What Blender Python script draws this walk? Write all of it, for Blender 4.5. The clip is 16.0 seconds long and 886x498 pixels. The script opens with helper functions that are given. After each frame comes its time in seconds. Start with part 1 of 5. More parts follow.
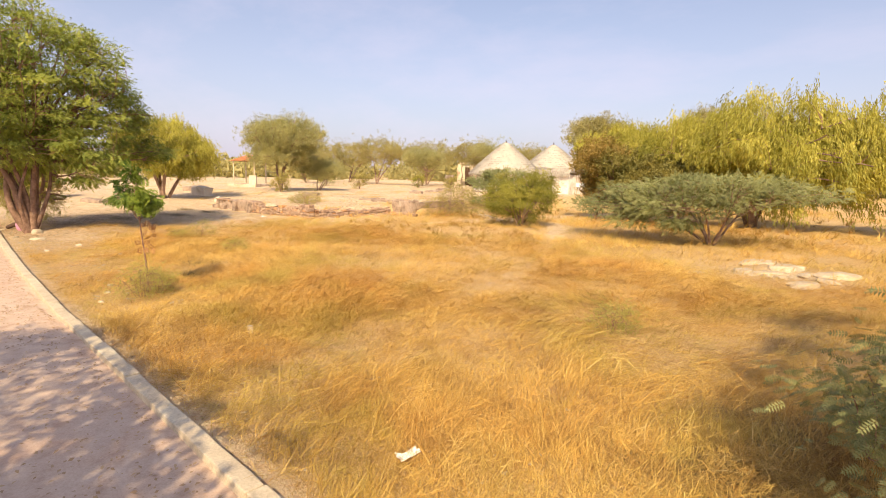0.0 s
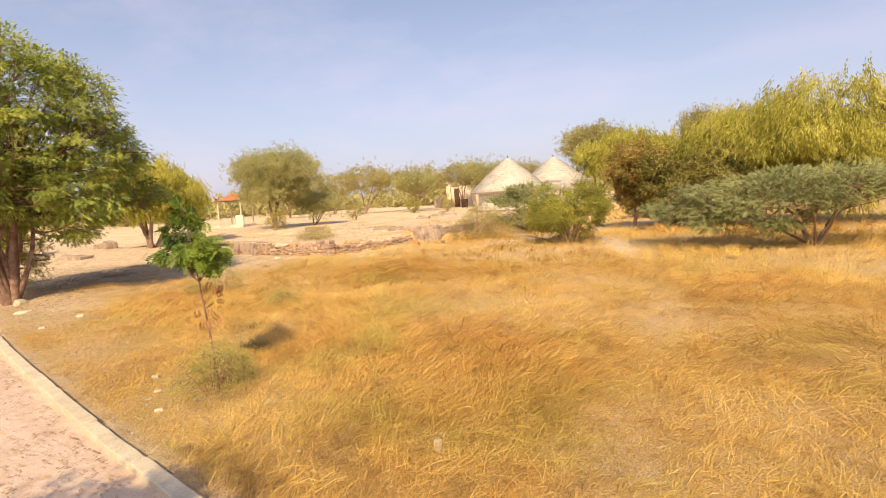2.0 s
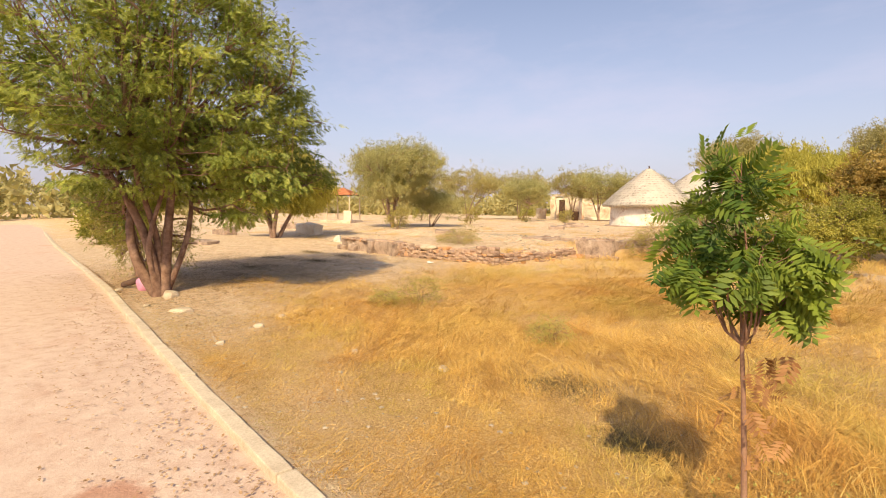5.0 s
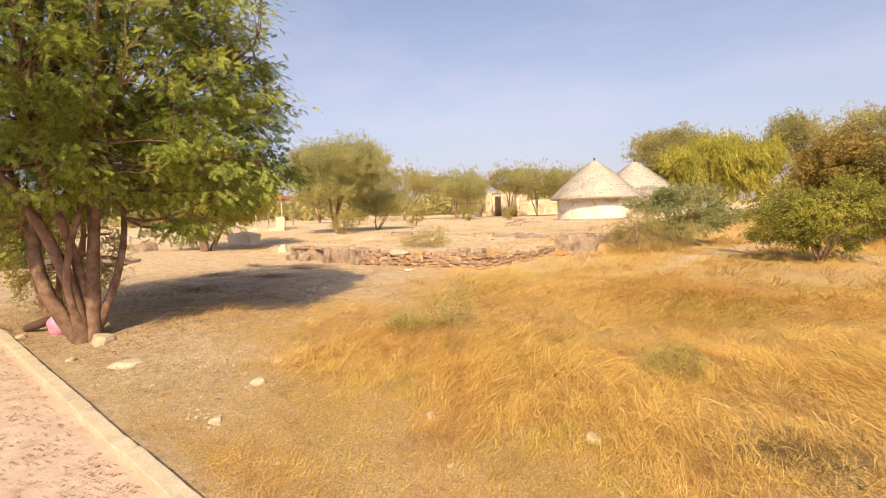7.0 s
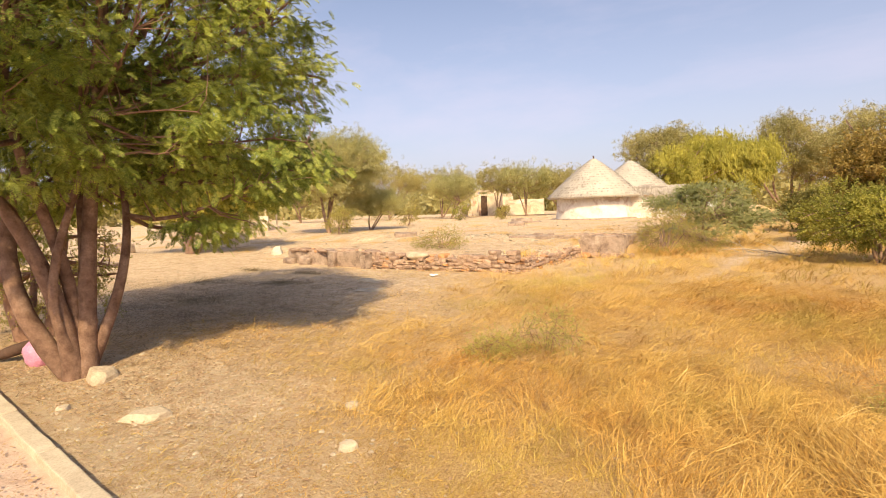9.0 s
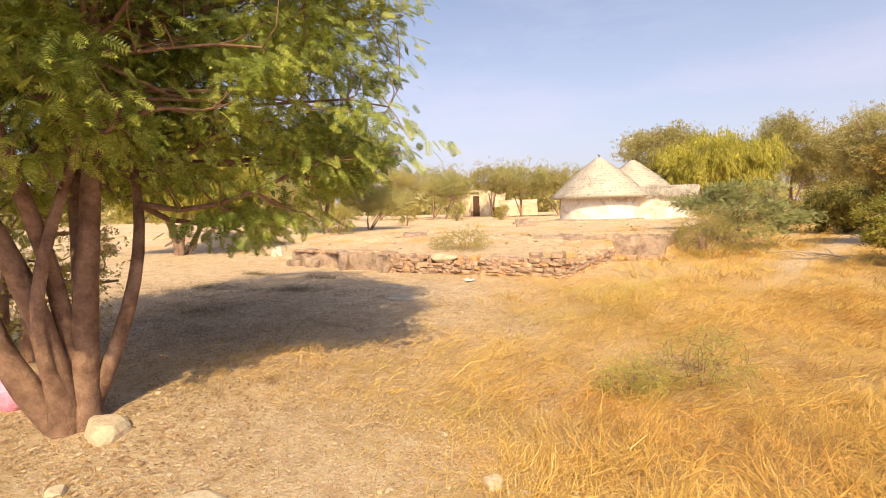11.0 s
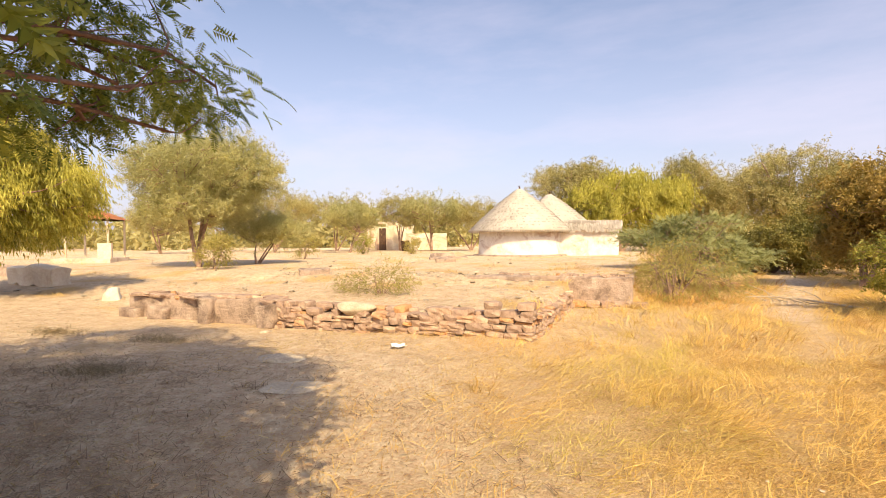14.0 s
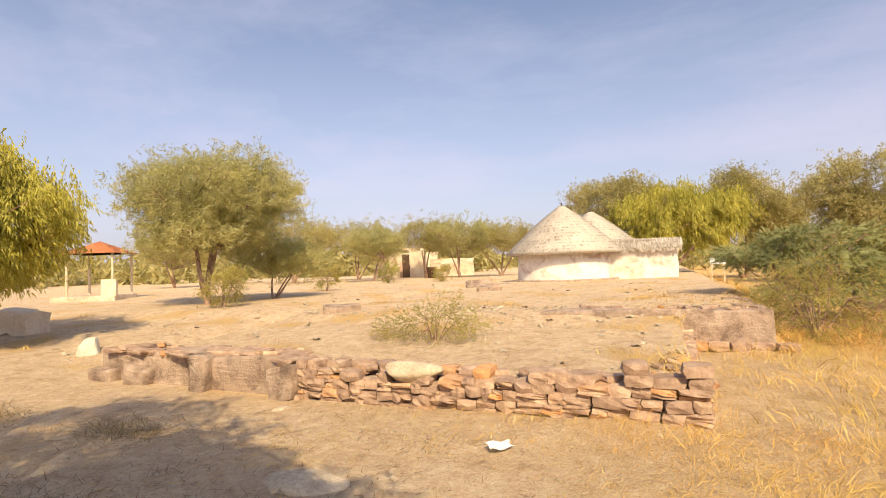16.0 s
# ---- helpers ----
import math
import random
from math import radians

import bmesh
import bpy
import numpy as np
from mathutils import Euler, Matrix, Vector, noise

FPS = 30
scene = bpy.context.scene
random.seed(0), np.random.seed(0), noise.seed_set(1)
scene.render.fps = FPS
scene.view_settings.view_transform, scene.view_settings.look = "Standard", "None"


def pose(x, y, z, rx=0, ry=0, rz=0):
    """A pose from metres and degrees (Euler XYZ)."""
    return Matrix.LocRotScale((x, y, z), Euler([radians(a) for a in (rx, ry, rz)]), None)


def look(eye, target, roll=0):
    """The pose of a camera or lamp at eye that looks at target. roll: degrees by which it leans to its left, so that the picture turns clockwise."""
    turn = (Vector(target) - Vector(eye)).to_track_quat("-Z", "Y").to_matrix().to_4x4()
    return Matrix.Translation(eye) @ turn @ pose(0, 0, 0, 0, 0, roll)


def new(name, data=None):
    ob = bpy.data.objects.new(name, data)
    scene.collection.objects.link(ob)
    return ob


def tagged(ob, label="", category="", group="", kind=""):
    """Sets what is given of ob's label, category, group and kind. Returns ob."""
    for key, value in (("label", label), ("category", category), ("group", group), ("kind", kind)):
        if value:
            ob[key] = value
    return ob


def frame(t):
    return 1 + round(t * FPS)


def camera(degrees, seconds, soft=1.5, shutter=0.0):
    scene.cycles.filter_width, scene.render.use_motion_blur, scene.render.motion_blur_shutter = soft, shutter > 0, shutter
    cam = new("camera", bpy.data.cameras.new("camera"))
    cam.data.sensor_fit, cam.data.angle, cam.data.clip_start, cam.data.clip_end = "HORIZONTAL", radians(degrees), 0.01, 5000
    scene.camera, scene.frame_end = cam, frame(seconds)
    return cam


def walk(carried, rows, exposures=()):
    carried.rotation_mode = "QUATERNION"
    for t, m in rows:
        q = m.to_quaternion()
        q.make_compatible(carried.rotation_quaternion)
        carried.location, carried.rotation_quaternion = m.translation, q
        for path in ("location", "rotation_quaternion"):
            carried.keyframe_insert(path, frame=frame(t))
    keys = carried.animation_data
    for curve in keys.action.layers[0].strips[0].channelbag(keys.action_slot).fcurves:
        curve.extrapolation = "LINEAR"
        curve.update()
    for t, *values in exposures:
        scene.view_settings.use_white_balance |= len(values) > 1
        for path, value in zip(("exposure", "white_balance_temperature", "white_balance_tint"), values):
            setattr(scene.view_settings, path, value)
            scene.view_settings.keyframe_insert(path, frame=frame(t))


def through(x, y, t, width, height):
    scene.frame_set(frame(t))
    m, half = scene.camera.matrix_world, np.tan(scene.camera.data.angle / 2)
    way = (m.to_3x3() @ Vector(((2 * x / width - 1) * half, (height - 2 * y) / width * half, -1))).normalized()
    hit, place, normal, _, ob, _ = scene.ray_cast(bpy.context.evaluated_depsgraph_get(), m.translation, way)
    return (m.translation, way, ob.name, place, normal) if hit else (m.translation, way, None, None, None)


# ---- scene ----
cam = camera(81.9, 16.0, soft=1.0)
PATH = [
    (0, (0.212, -0.193, 1.607), (-1.107, 1.282, 1.322), 1.1),
    (0.5, (-0.545, -0.177, 1.594), (-1.888, 1.282, 1.336), -1.0),
    (1, (-1.255, -0.074, 1.536), (-2.557, 1.429, 1.32), -3.0),
    (1.5, (-1.965, -0.081, 1.533), (-3.289, 1.402, 1.316), -3.2),
    (2, (-2.528, -0.06, 1.557), (-3.782, 1.486, 1.361), -3.8),
    (2.5, (-3.144, -0.042, 1.59), (-4.423, 1.487, 1.422), -3.4),
    (3, (-4.043, 0.033, 1.539), (-5.381, 1.51, 1.365), -3.1),
    (3.5, (-4.83, 0.138, 1.497), (-6.281, 1.504, 1.325), -2.8),
    (4, (-5.376, 0.032, 1.508), (-6.876, 1.343, 1.334), -0.2),
    (4.2, (-5.603, 0.02, 1.489), (-7.103, 1.331, 1.315), -0.0),
    (6.3, (-8.047, 0.169, 1.428), (-9.345, 1.685, 1.307), -1.4),
    (6.5, (-8.252, 0.22, 1.435), (-9.532, 1.751, 1.302), -2.1),
    (7, (-8.677, 0.269, 1.413), (-9.906, 1.839, 1.26), -2.1),
    (7.5, (-9.117, 0.343, 1.443), (-10.316, 1.935, 1.286), -1.7),
    (8, (-9.539, 0.387, 1.409), (-10.723, 1.992, 1.258), -1.3),
    (8.5, (-9.897, 0.437, 1.404), (-11.029, 2.077, 1.23), -1.6),
    (9, (-10.371, 0.54, 1.412), (-11.515, 2.174, 1.255), -2.0),
    (9.2, (-10.553, 0.567, 1.378), (-11.712, 2.191, 1.233), -2.3),
    (11.3, (-12.107, 0.984, 1.356), (-13.137, 2.691, 1.196), -1.3),
    (11.5, (-12.223, 1.01, 1.376), (-13.171, 2.763, 1.208), -0.9),
    (12, (-12.651, 1.392, 1.4), (-13.53, 3.181, 1.239), -0.4),
    (12.5, (-12.951, 1.804, 1.34), (-13.728, 3.641, 1.193), 0.3),
    (13, (-13.218, 2.31, 1.282), (-14.002, 4.147, 1.175), 0.2),
    (13.5, (-13.473, 2.936, 1.221), (-14.178, 4.806, 1.145), -0.1),
    (14, (-13.818, 3.571, 1.283), (-14.556, 5.43, 1.255), -0.5),
    (14.5, (-14.154, 4.052, 1.313), (-14.771, 5.953, 1.384), -1.4),
    (15, (-14.512, 4.588, 1.33), (-15.135, 6.484, 1.459), -1.2),
    (15.5, (-14.943, 5.093, 1.316), (-15.603, 6.976, 1.458), -1.6),
    (16, (-15.411, 5.493, 1.333), (-16.209, 7.326, 1.405), -2.1),
]
walk(cam, [(t, look(eye, target, roll)) for t, eye, target, roll in PATH], exposures=[(0, 0.43), (4, 0.32), (9, 0.40), (12.5, 0.58), (13.5, 0.63), (14.5, 0.49), (16, 0.38)])

# ---- world, sun, exposure ----
SUN_TO = Vector((0.70, -1.0, 1.05)).normalized()
SUN_EL = math.asin(SUN_TO.z)
SUN_AZ = math.atan2(SUN_TO.x, SUN_TO.y)

world = bpy.data.worlds.new("sky")
scene.world = world
world.use_nodes = True
wn, wl = world.node_tree.nodes, world.node_tree.links
wn.clear()
sky = wn.new("ShaderNodeTexSky")
sky.sky_type, sky.sun_disc = "NISHITA", False
sky.sun_elevation, sky.sun_rotation = SUN_EL, SUN_AZ
sky.air_density, sky.dust_density, sky.ozone_density, sky.altitude = 1.0, 3.0, 2.0, 100
# thin high cloud, all over the sky
tc = wn.new("ShaderNodeTexCoord")
mp = wn.new("ShaderNodeMapping")
mp.inputs["Scale"].default_value = (1.0, 2.6, 5.0)
mp.inputs["Rotation"].default_value = (0.2, 0.3, 0.6)
cn = wn.new("ShaderNodeTexNoise")
cn.inputs["Scale"].default_value, cn.inputs["Detail"].default_value, cn.inputs["Roughness"].default_value = 1.6, 6, 0.62
cr = wn.new("ShaderNodeValToRGB")
cr.color_ramp.elements[0].position, cr.color_ramp.elements[0].color = 0.42, (0.12, 0.12, 0.12, 1)
cr.color_ramp.elements[1].position, cr.color_ramp.elements[1].color = 0.85, (0.44, 0.44, 0.44, 1)
cm = wn.new("ShaderNodeMixRGB")
cm.inputs[2].default_value = (5.65, 5.05, 6.05, 1)
bg = wn.new("ShaderNodeBackground")
bg.inputs["Strength"].default_value = 0.122
wo = wn.new("ShaderNodeOutputWorld")
wl.new(tc.outputs["Generated"], mp.inputs["Vector"])
wl.new(mp.outputs["Vector"], cn.inputs["Vector"])
wl.new(cn.outputs["Fac"], cr.inputs["Fac"])
# dusty haze towards the horizon
sx = wn.new("ShaderNodeSeparateXYZ")
hz = wn.new("ShaderNodeMapRange")
hz.inputs["From Min"].default_value, hz.inputs["From Max"].default_value = 0.0, 0.45
hz.inputs["To Min"].default_value, hz.inputs["To Max"].default_value = 0.46, 0.0
ad = wn.new("ShaderNodeMath")
ad.operation, ad.use_clamp = "ADD", True
wl.new(tc.outputs["Generated"], sx.inputs[0])
wl.new(sx.outputs["Z"], hz.inputs["Value"])
wl.new(hz.outputs["Result"], ad.inputs[0])
wl.new(cr.outputs["Color"], ad.inputs[1])
wl.new(ad.outputs[0], cm.inputs[0])
wl.new(sky.outputs["Color"], cm.inputs[1])
wl.new(cm.outputs["Color"], bg.inputs["Color"])
wl.new(bg.outputs["Background"], wo.inputs["Surface"])

sun = new("sun", bpy.data.lights.new("sun", "SUN"))
sun.data.energy, sun.data.angle, sun.data.color = 4.7, radians(0.6), (1.0, 0.785, 0.455)
sun.matrix_world = look((0, 0, 30), Vector((0, 0, 30)) - SUN_TO)

# ---- materials ----


def mat_base(name, rough=0.9):
    m = bpy.data.materials.new(name)
    m.use_nodes = True
    nt = m.node_tree
    b = nt.nodes["Principled BSDF"]
    b.inputs["Roughness"].default_value = rough
    b.inputs["Specular IOR Level"].default_value = 0.25
    return m, nt, b


def noise_node(nt, scale, detail=4.0, rough=0.6, vec=None, distort=0.0):
    n = nt.nodes.new("ShaderNodeTexNoise")
    n.inputs["Scale"].default_value, n.inputs["Detail"].default_value = scale, detail
    n.inputs["Roughness"].default_value, n.inputs["Distortion"].default_value = rough, distort
    if vec is not None:
        nt.links.new(vec, n.inputs["Vector"])
    return n.outputs["Fac"]


def ramp(nt, fac, stops):
    r = nt.nodes.new("ShaderNodeValToRGB")
    e = r.color_ramp.elements
    e[0].position, e[0].color = stops[0][0], (*stops[0][1], 1)
    e[1].position, e[1].color = stops[-1][0], (*stops[-1][1], 1)
    for p, c in stops[1:-1]:
        k = e.new(p)
        k.color = (*c, 1)
    nt.links.new(fac, r.inputs["Fac"])
    return r.outputs["Color"]


def mix(nt, fac, a, b, mode="MIX"):
    n = nt.nodes.new("ShaderNodeMixRGB")
    n.blend_type = mode
    for i, v in enumerate((fac, a, b)):
        if isinstance(v, bpy.types.NodeSocket):
            nt.links.new(v, n.inputs[i])
        elif i == 0:
            n.inputs[0].default_value = v
        else:
            n.inputs[i].default_value = (*v, 1)
    return n.outputs["Color"]


def bump(nt, bsdf, height, strength, distance):
    n = nt.nodes.new("ShaderNodeBump")
    n.inputs["Strength"].default_value, n.inputs["Distance"].default_value = strength, distance
    nt.links.new(height, n.inputs["Height"])
    nt.links.new(n.outputs["Normal"], bsdf.inputs["Normal"])


def obj_coord(nt):
    return nt.nodes.new("ShaderNodeTexCoord").outputs["Object"]


def world_pos(nt):
    return nt.nodes.new("ShaderNodeNewGeometry").outputs["Position"]


def island(nt):
    return nt.nodes.new("ShaderNodeNewGeometry").outputs["Random Per Island"]


def surface(name, stops, scale=3.0, fine=40.0, rough=0.9, bump_s=0.5, bump_d=0.01, stain=None, per_object=0.0):
    """Two scales of variation and a fine relief; stain: a third, patchy colour."""
    m, nt, b = mat_base(name, rough)
    v = world_pos(nt)
    big = noise_node(nt, scale, 5, 0.65, v)
    small = noise_node(nt, fine, 4, 0.7, v)
    col = ramp(nt, big, stops)
    col = mix(nt, 0.35, col, ramp(nt, small, [(0.3, (0.35, 0.35, 0.35)), (0.7, (0.9, 0.9, 0.9))]), "OVERLAY")
    if stain:
        f = ramp(nt, noise_node(nt, scale * 0.6, 6, 0.7, v, 0.6), [(0.50, (0, 0, 0)), (0.62, (1, 1, 1))])
        col = mix(nt, f, col, stain)
    if per_object:
        r = nt.nodes.new("ShaderNodeObjectInfo").outputs["Random"]
        tint = ramp(nt, r, [(0.0, (0.58, 0.50, 0.46)), (0.3, (0.92, 0.81, 0.71)), (0.62, (0.64, 0.55, 0.51)), (0.84, (0.80, 0.70, 0.62)), (0.90, (1.0, 0.64, 0.32)), (1.0, (1.0, 0.94, 0.86))])
        col = mix(nt, per_object, col, tint, "MULTIPLY")
    nt.links.new(col, b.inputs["Base Color"])
    h = mix(nt, 0.5, big, small)
    bump(nt, b, h, bump_s, bump_d)
    return m


def leaf_mat(name, dark, mid, light, through=0.35, patch=0.6):
    m, nt, b = mat_base(name, 0.55)
    col = ramp(nt, island(nt), [(0.0, dark), (0.5, mid), (1.0, light)])
    big = noise_node(nt, patch, 3, 0.6, world_pos(nt))
    col = mix(nt, 0.55, col, ramp(nt, big, [(0.35, dark), (0.65, light)]))
    nt.links.new(col, b.inputs["Base Color"])
    b.inputs["Specular IOR Level"].default_value = 0.3
    t = nt.nodes.new("ShaderNodeBsdfTranslucent")
    nt.links.new(mix(nt, 1.0, col, (1.0, 1.0, 0.55), "MULTIPLY"), t.inputs["Color"])
    s = nt.nodes.new("ShaderNodeMixShader")
    s.inputs[0].default_value = through
    nt.links.new(b.outputs[0], s.inputs[1])
    nt.links.new(t.outputs[0], s.inputs[2])
    nt.links.new(s.outputs[0], nt.nodes["Material Output"].inputs["Surface"])
    return m


def grass_mat(name):
    m, nt, b = mat_base(name, 0.7)
    at = nt.nodes.new("ShaderNodeAttribute")
    at.attribute_name = "tone"
    r = mix(nt, 0.42, island(nt), at.outputs["Fac"])
    dry = ramp(nt, r, [(0.0, (0.26, 0.13, 0.035)), (0.3, (0.60, 0.36, 0.09)), (0.7, (0.80, 0.55, 0.165)), (1.0, (0.90, 0.73, 0.34))])
    red = ramp(nt, r, [(0.0, (0.24, 0.10, 0.03)), (0.5, (0.64, 0.335, 0.075)), (1.0, (0.86, 0.55, 0.17))])
    green = ramp(nt, r, [(0.0, (0.22, 0.20, 0.045)), (0.5, (0.44, 0.38, 0.08)), (1.0, (0.64, 0.54, 0.17))])
    v = world_pos(nt)
    f1 = ramp(nt, noise_node(nt, 0.42, 3, 0.6, v), [(0.48, (0, 0, 0)), (0.66, (0.85, 0.85, 0.85))])
    f2 = ramp(nt, noise_node(nt, 0.62, 4, 0.65, v, 0.5), [(0.48, (0, 0, 0)), (0.64, (0.60, 0.60, 0.60))])
    col = mix(nt, f2, mix(nt, f1, dry, red), green)
    f3 = ramp(nt, noise_node(nt, 2.4, 4, 0.65, v, 0.8), [(0.48, (0, 0, 0)), (0.66, (0.55, 0.55, 0.55))])
    col = mix(nt, f3, col, mix(nt, r, (0.16, 0.075, 0.025), (0.42, 0.22, 0.08)))
    nt.links.new(col, b.inputs["Base Color"])
    t = nt.nodes.new("ShaderNodeBsdfTranslucent")
    nt.links.new(col, t.inputs["Color"])
    s = nt.nodes.new("ShaderNodeMixShader")
    s.inputs[0].default_value = 0.25
    nt.links.new(b.outputs[0], s.inputs[1])
    nt.links.new(t.outputs[0], s.inputs[2])
    nt.links.new(s.outputs[0], nt.nodes["Material Output"].inputs["Surface"])
    return m


def ground_mat():
    """Bare sand, and straw mat where the field's grass lies (the straw attribute)."""
    m, nt, b = mat_base("sandy_soil", 0.95)
    v = world_pos(nt)
    big = noise_node(nt, 0.9, 6, 0.7, v)
    midn = noise_node(nt, 4.5, 7, 0.75, v, 0.4)
    fine = noise_node(nt, 60, 4, 0.75, v)
    sand = ramp(nt, midn, [(0.25, (0.38, 0.245, 0.145)), (0.42, (0.63, 0.46, 0.295)), (0.6, (0.75, 0.585, 0.40)), (0.8, (0.84, 0.70, 0.51))])
    straw = ramp(nt, fine, [(0.28, (0.32, 0.18, 0.06)), (0.5, (0.66, 0.42, 0.15)), (0.72, (0.82, 0.61, 0.28))])
    straw = mix(nt, ramp(nt, midn, [(0.35, (0, 0, 0)), (0.65, (0.55, 0.55, 0.55))]), straw, (0.56, 0.33, 0.11))
    at = nt.nodes.new("ShaderNodeAttribute")
    at.attribute_name = "straw"
    edge = mix(nt, 0.35, at.outputs["Fac"], big)
    f = ramp(nt, edge, [(0.26, (0.0, 0.0, 0.0)), (0.72, (0.95, 0.95, 0.95))])
    clod = noise_node(nt, 16, 5, 0.8, v, 0.6)
    sand = mix(nt, 0.50, sand, ramp(nt, clod, [(0.32, (0.22, 0.20, 0.18)), (0.5, (0.5, 0.5, 0.5)), (0.7, (0.74, 0.74, 0.74))]), "OVERLAY")
    col = mix(nt, f, sand, straw)
    grain = ramp(nt, fine, [(0.3, (0.34, 0.34, 0.34)), (0.7, (0.64, 0.64, 0.64))])
    nt.links.new(mix(nt, 0.6, col, grain, "OVERLAY"), b.inputs["Base Color"])
    bump(nt, b, mix(nt, 0.5, mix(nt, 0.5, midn, clod), fine), 1.0, 0.07)
    return m


def road_mat():
    m, nt, b = mat_base("packed_earth_road", 0.95)
    v = world_pos(nt)
    big = noise_node(nt, 0.7, 6, 0.65, v)
    midn = noise_node(nt, 6, 6, 0.7, v)
    fine = noise_node(nt, 70, 4, 0.75, v)
    col = ramp(nt, midn, [(0.30, (0.47, 0.32, 0.24)), (0.46, (0.57, 0.42, 0.33)), (0.75, (0.66, 0.52, 0.42))])
    col = mix(nt, ramp(nt, big, [(0.56, (0, 0, 0)), (0.72, (0.6, 0.6, 0.6))]), col, (0.52, 0.31, 0.22))
    dv = nt.nodes.new("ShaderNodeVectorMath")
    dv.operation = "SUBTRACT"
    dv.inputs[1].default_value = (-9.29, 0.46, 0.0)
    nt.links.new(v, dv.inputs[0])
    ds = nt.nodes.new("ShaderNodeVectorMath")
    ds.operation = "MULTIPLY"
    ds.inputs[1].default_value = (2.3, 4.0, 0.0)
    nt.links.new(dv.outputs[0], ds.inputs[0])
    dl = nt.nodes.new("ShaderNodeVectorMath")
    dl.operation = "LENGTH"
    nt.links.new(ds.outputs[0], dl.inputs[0])
    rag = mix(nt, 1.0, dl.outputs["Value"], midn, "ADD")
    col = mix(nt, ramp(nt, mix(nt, 0.5, (0, 0, 0), rag), [(0.56, (0.75, 0.75, 0.75)), (0.74, (0, 0, 0))]), col, (0.40, 0.20, 0.13))
    grain = ramp(nt, fine, [(0.3, (0.36, 0.36, 0.36)), (0.7, (0.62, 0.62, 0.62))])
    nt.links.new(mix(nt, 0.5, col, grain, "OVERLAY"), b.inputs["Base Color"])
    bump(nt, b, mix(nt, 0.5, midn, fine), 0.6, 0.02)
    return m


def thatch_mat():
    m, nt, b = mat_base("weathered_thatch", 0.9)
    col = ramp(nt, island(nt), [(0.0, (0.17, 0.145, 0.125)), (0.5, (0.41, 0.365, 0.32)), (1.0, (0.62, 0.57, 0.51))])
    n = noise_node(nt, 1.6, 5, 0.7, world_pos(nt))
    col = mix(nt, 0.5, col, ramp(nt, n, [(0.3, (0.24, 0.205, 0.175)), (0.7, (0.54, 0.485, 0.43))]))
    nt.links.new(col, b.inputs["Base Color"])
    bump(nt, b, noise_node(nt, 45, 3, 0.7, world_pos(nt)), 0.6, 0.02)
    return m


M_GROUND, M_ROAD, M_GRASS, M_THATCH = ground_mat(), road_mat(), grass_mat("dry_grass"), thatch_mat()
M_KERB = surface("kerb_concrete", [(0.3, (0.42, 0.34, 0.25)), (0.7, (0.58, 0.49, 0.37))], 5, 60, 0.92, 0.5, 0.006)
M_STONE = surface("sandstone", [(0.3, (0.33, 0.25, 0.20)), (0.5, (0.50, 0.39, 0.315)), (0.72, (0.66, 0.54, 0.44))], 9, 55, 0.92, 1.0, 0.02, per_object=0.95)
M_PALE = surface("pale_limestone", [(0.3, (0.36, 0.28, 0.20)), (0.7, (0.54, 0.45, 0.33))], 5, 40, 0.9, 0.6, 0.012)
M_MUD = surface("mud_render", [(0.35, (0.19, 0.135, 0.105)), (0.5, (0.33, 0.245, 0.19)), (0.7, (0.50, 0.39, 0.31))], 4.5, 30, 0.95, 1.0, 0.05, stain=(0.46, 0.34, 0.26))
M_WHITE = surface("flaking_whitewash", [(0.3, (0.62, 0.54, 0.45)), (0.6, (0.84, 0.78, 0.70))], 1.6, 25, 0.9, 0.5, 0.01, stain=(0.50, 0.36, 0.28))
M_PLASTER = surface("ruin_plaster", [(0.3, (0.60, 0.46, 0.34)), (0.7, (0.74, 0.62, 0.48))], 1.2, 15, 0.95, 0.5, 0.02, stain=(0.50, 0.33, 0.24))
M_BARK = surface("grey_brown_bark", [(0.3, (0.16, 0.10, 0.07)), (0.55, (0.30, 0.20, 0.15)), (0.8, (0.42, 0.31, 0.24))], 6, 60, 0.9, 1.0, 0.02)
M_TWIG = surface("reddish_twig_bark", [(0.3, (0.20, 0.11, 0.075)), (0.7, (0.36, 0.22, 0.155))], 5, 60, 0.9, 0.5, 0.01)
M_ROADBARK = surface("reddish_grey_bark", [(0.3, (0.11, 0.06, 0.042)), (0.55, (0.23, 0.14, 0.10)), (0.8, (0.36, 0.25, 0.19))], 7, 60, 0.9, 1.0, 0.02)
M_POST = surface("painted_post", [(0.3, (0.50, 0.38, 0.26)), (0.7, (0.66, 0.53, 0.38))], 2, 20, 0.7, 0.2, 0.005)
M_PANEL = surface("faded_blue_white_paint", [(0.3, (0.58, 0.64, 0.68)), (0.7, (0.74, 0.78, 0.80))], 3, 30, 0.6, 0.2, 0.004)
M_TILE = surface("orange_roof_sheet", [(0.3, (0.60, 0.22, 0.10)), (0.7, (0.76, 0.34, 0.16))], 2, 20, 0.8, 0.4, 0.01)
M_DARK = surface("dark_timber", [(0.3, (0.05, 0.03, 0.02)), (0.7, (0.12, 0.07, 0.05))], 4, 30, 0.8, 0.4, 0.01)
M_CHALK = surface("chalky_white_stone", [(0.3, (0.50, 0.46, 0.36)), (0.7, (0.68, 0.63, 0.52))], 7, 40, 0.9, 0.8, 0.015)
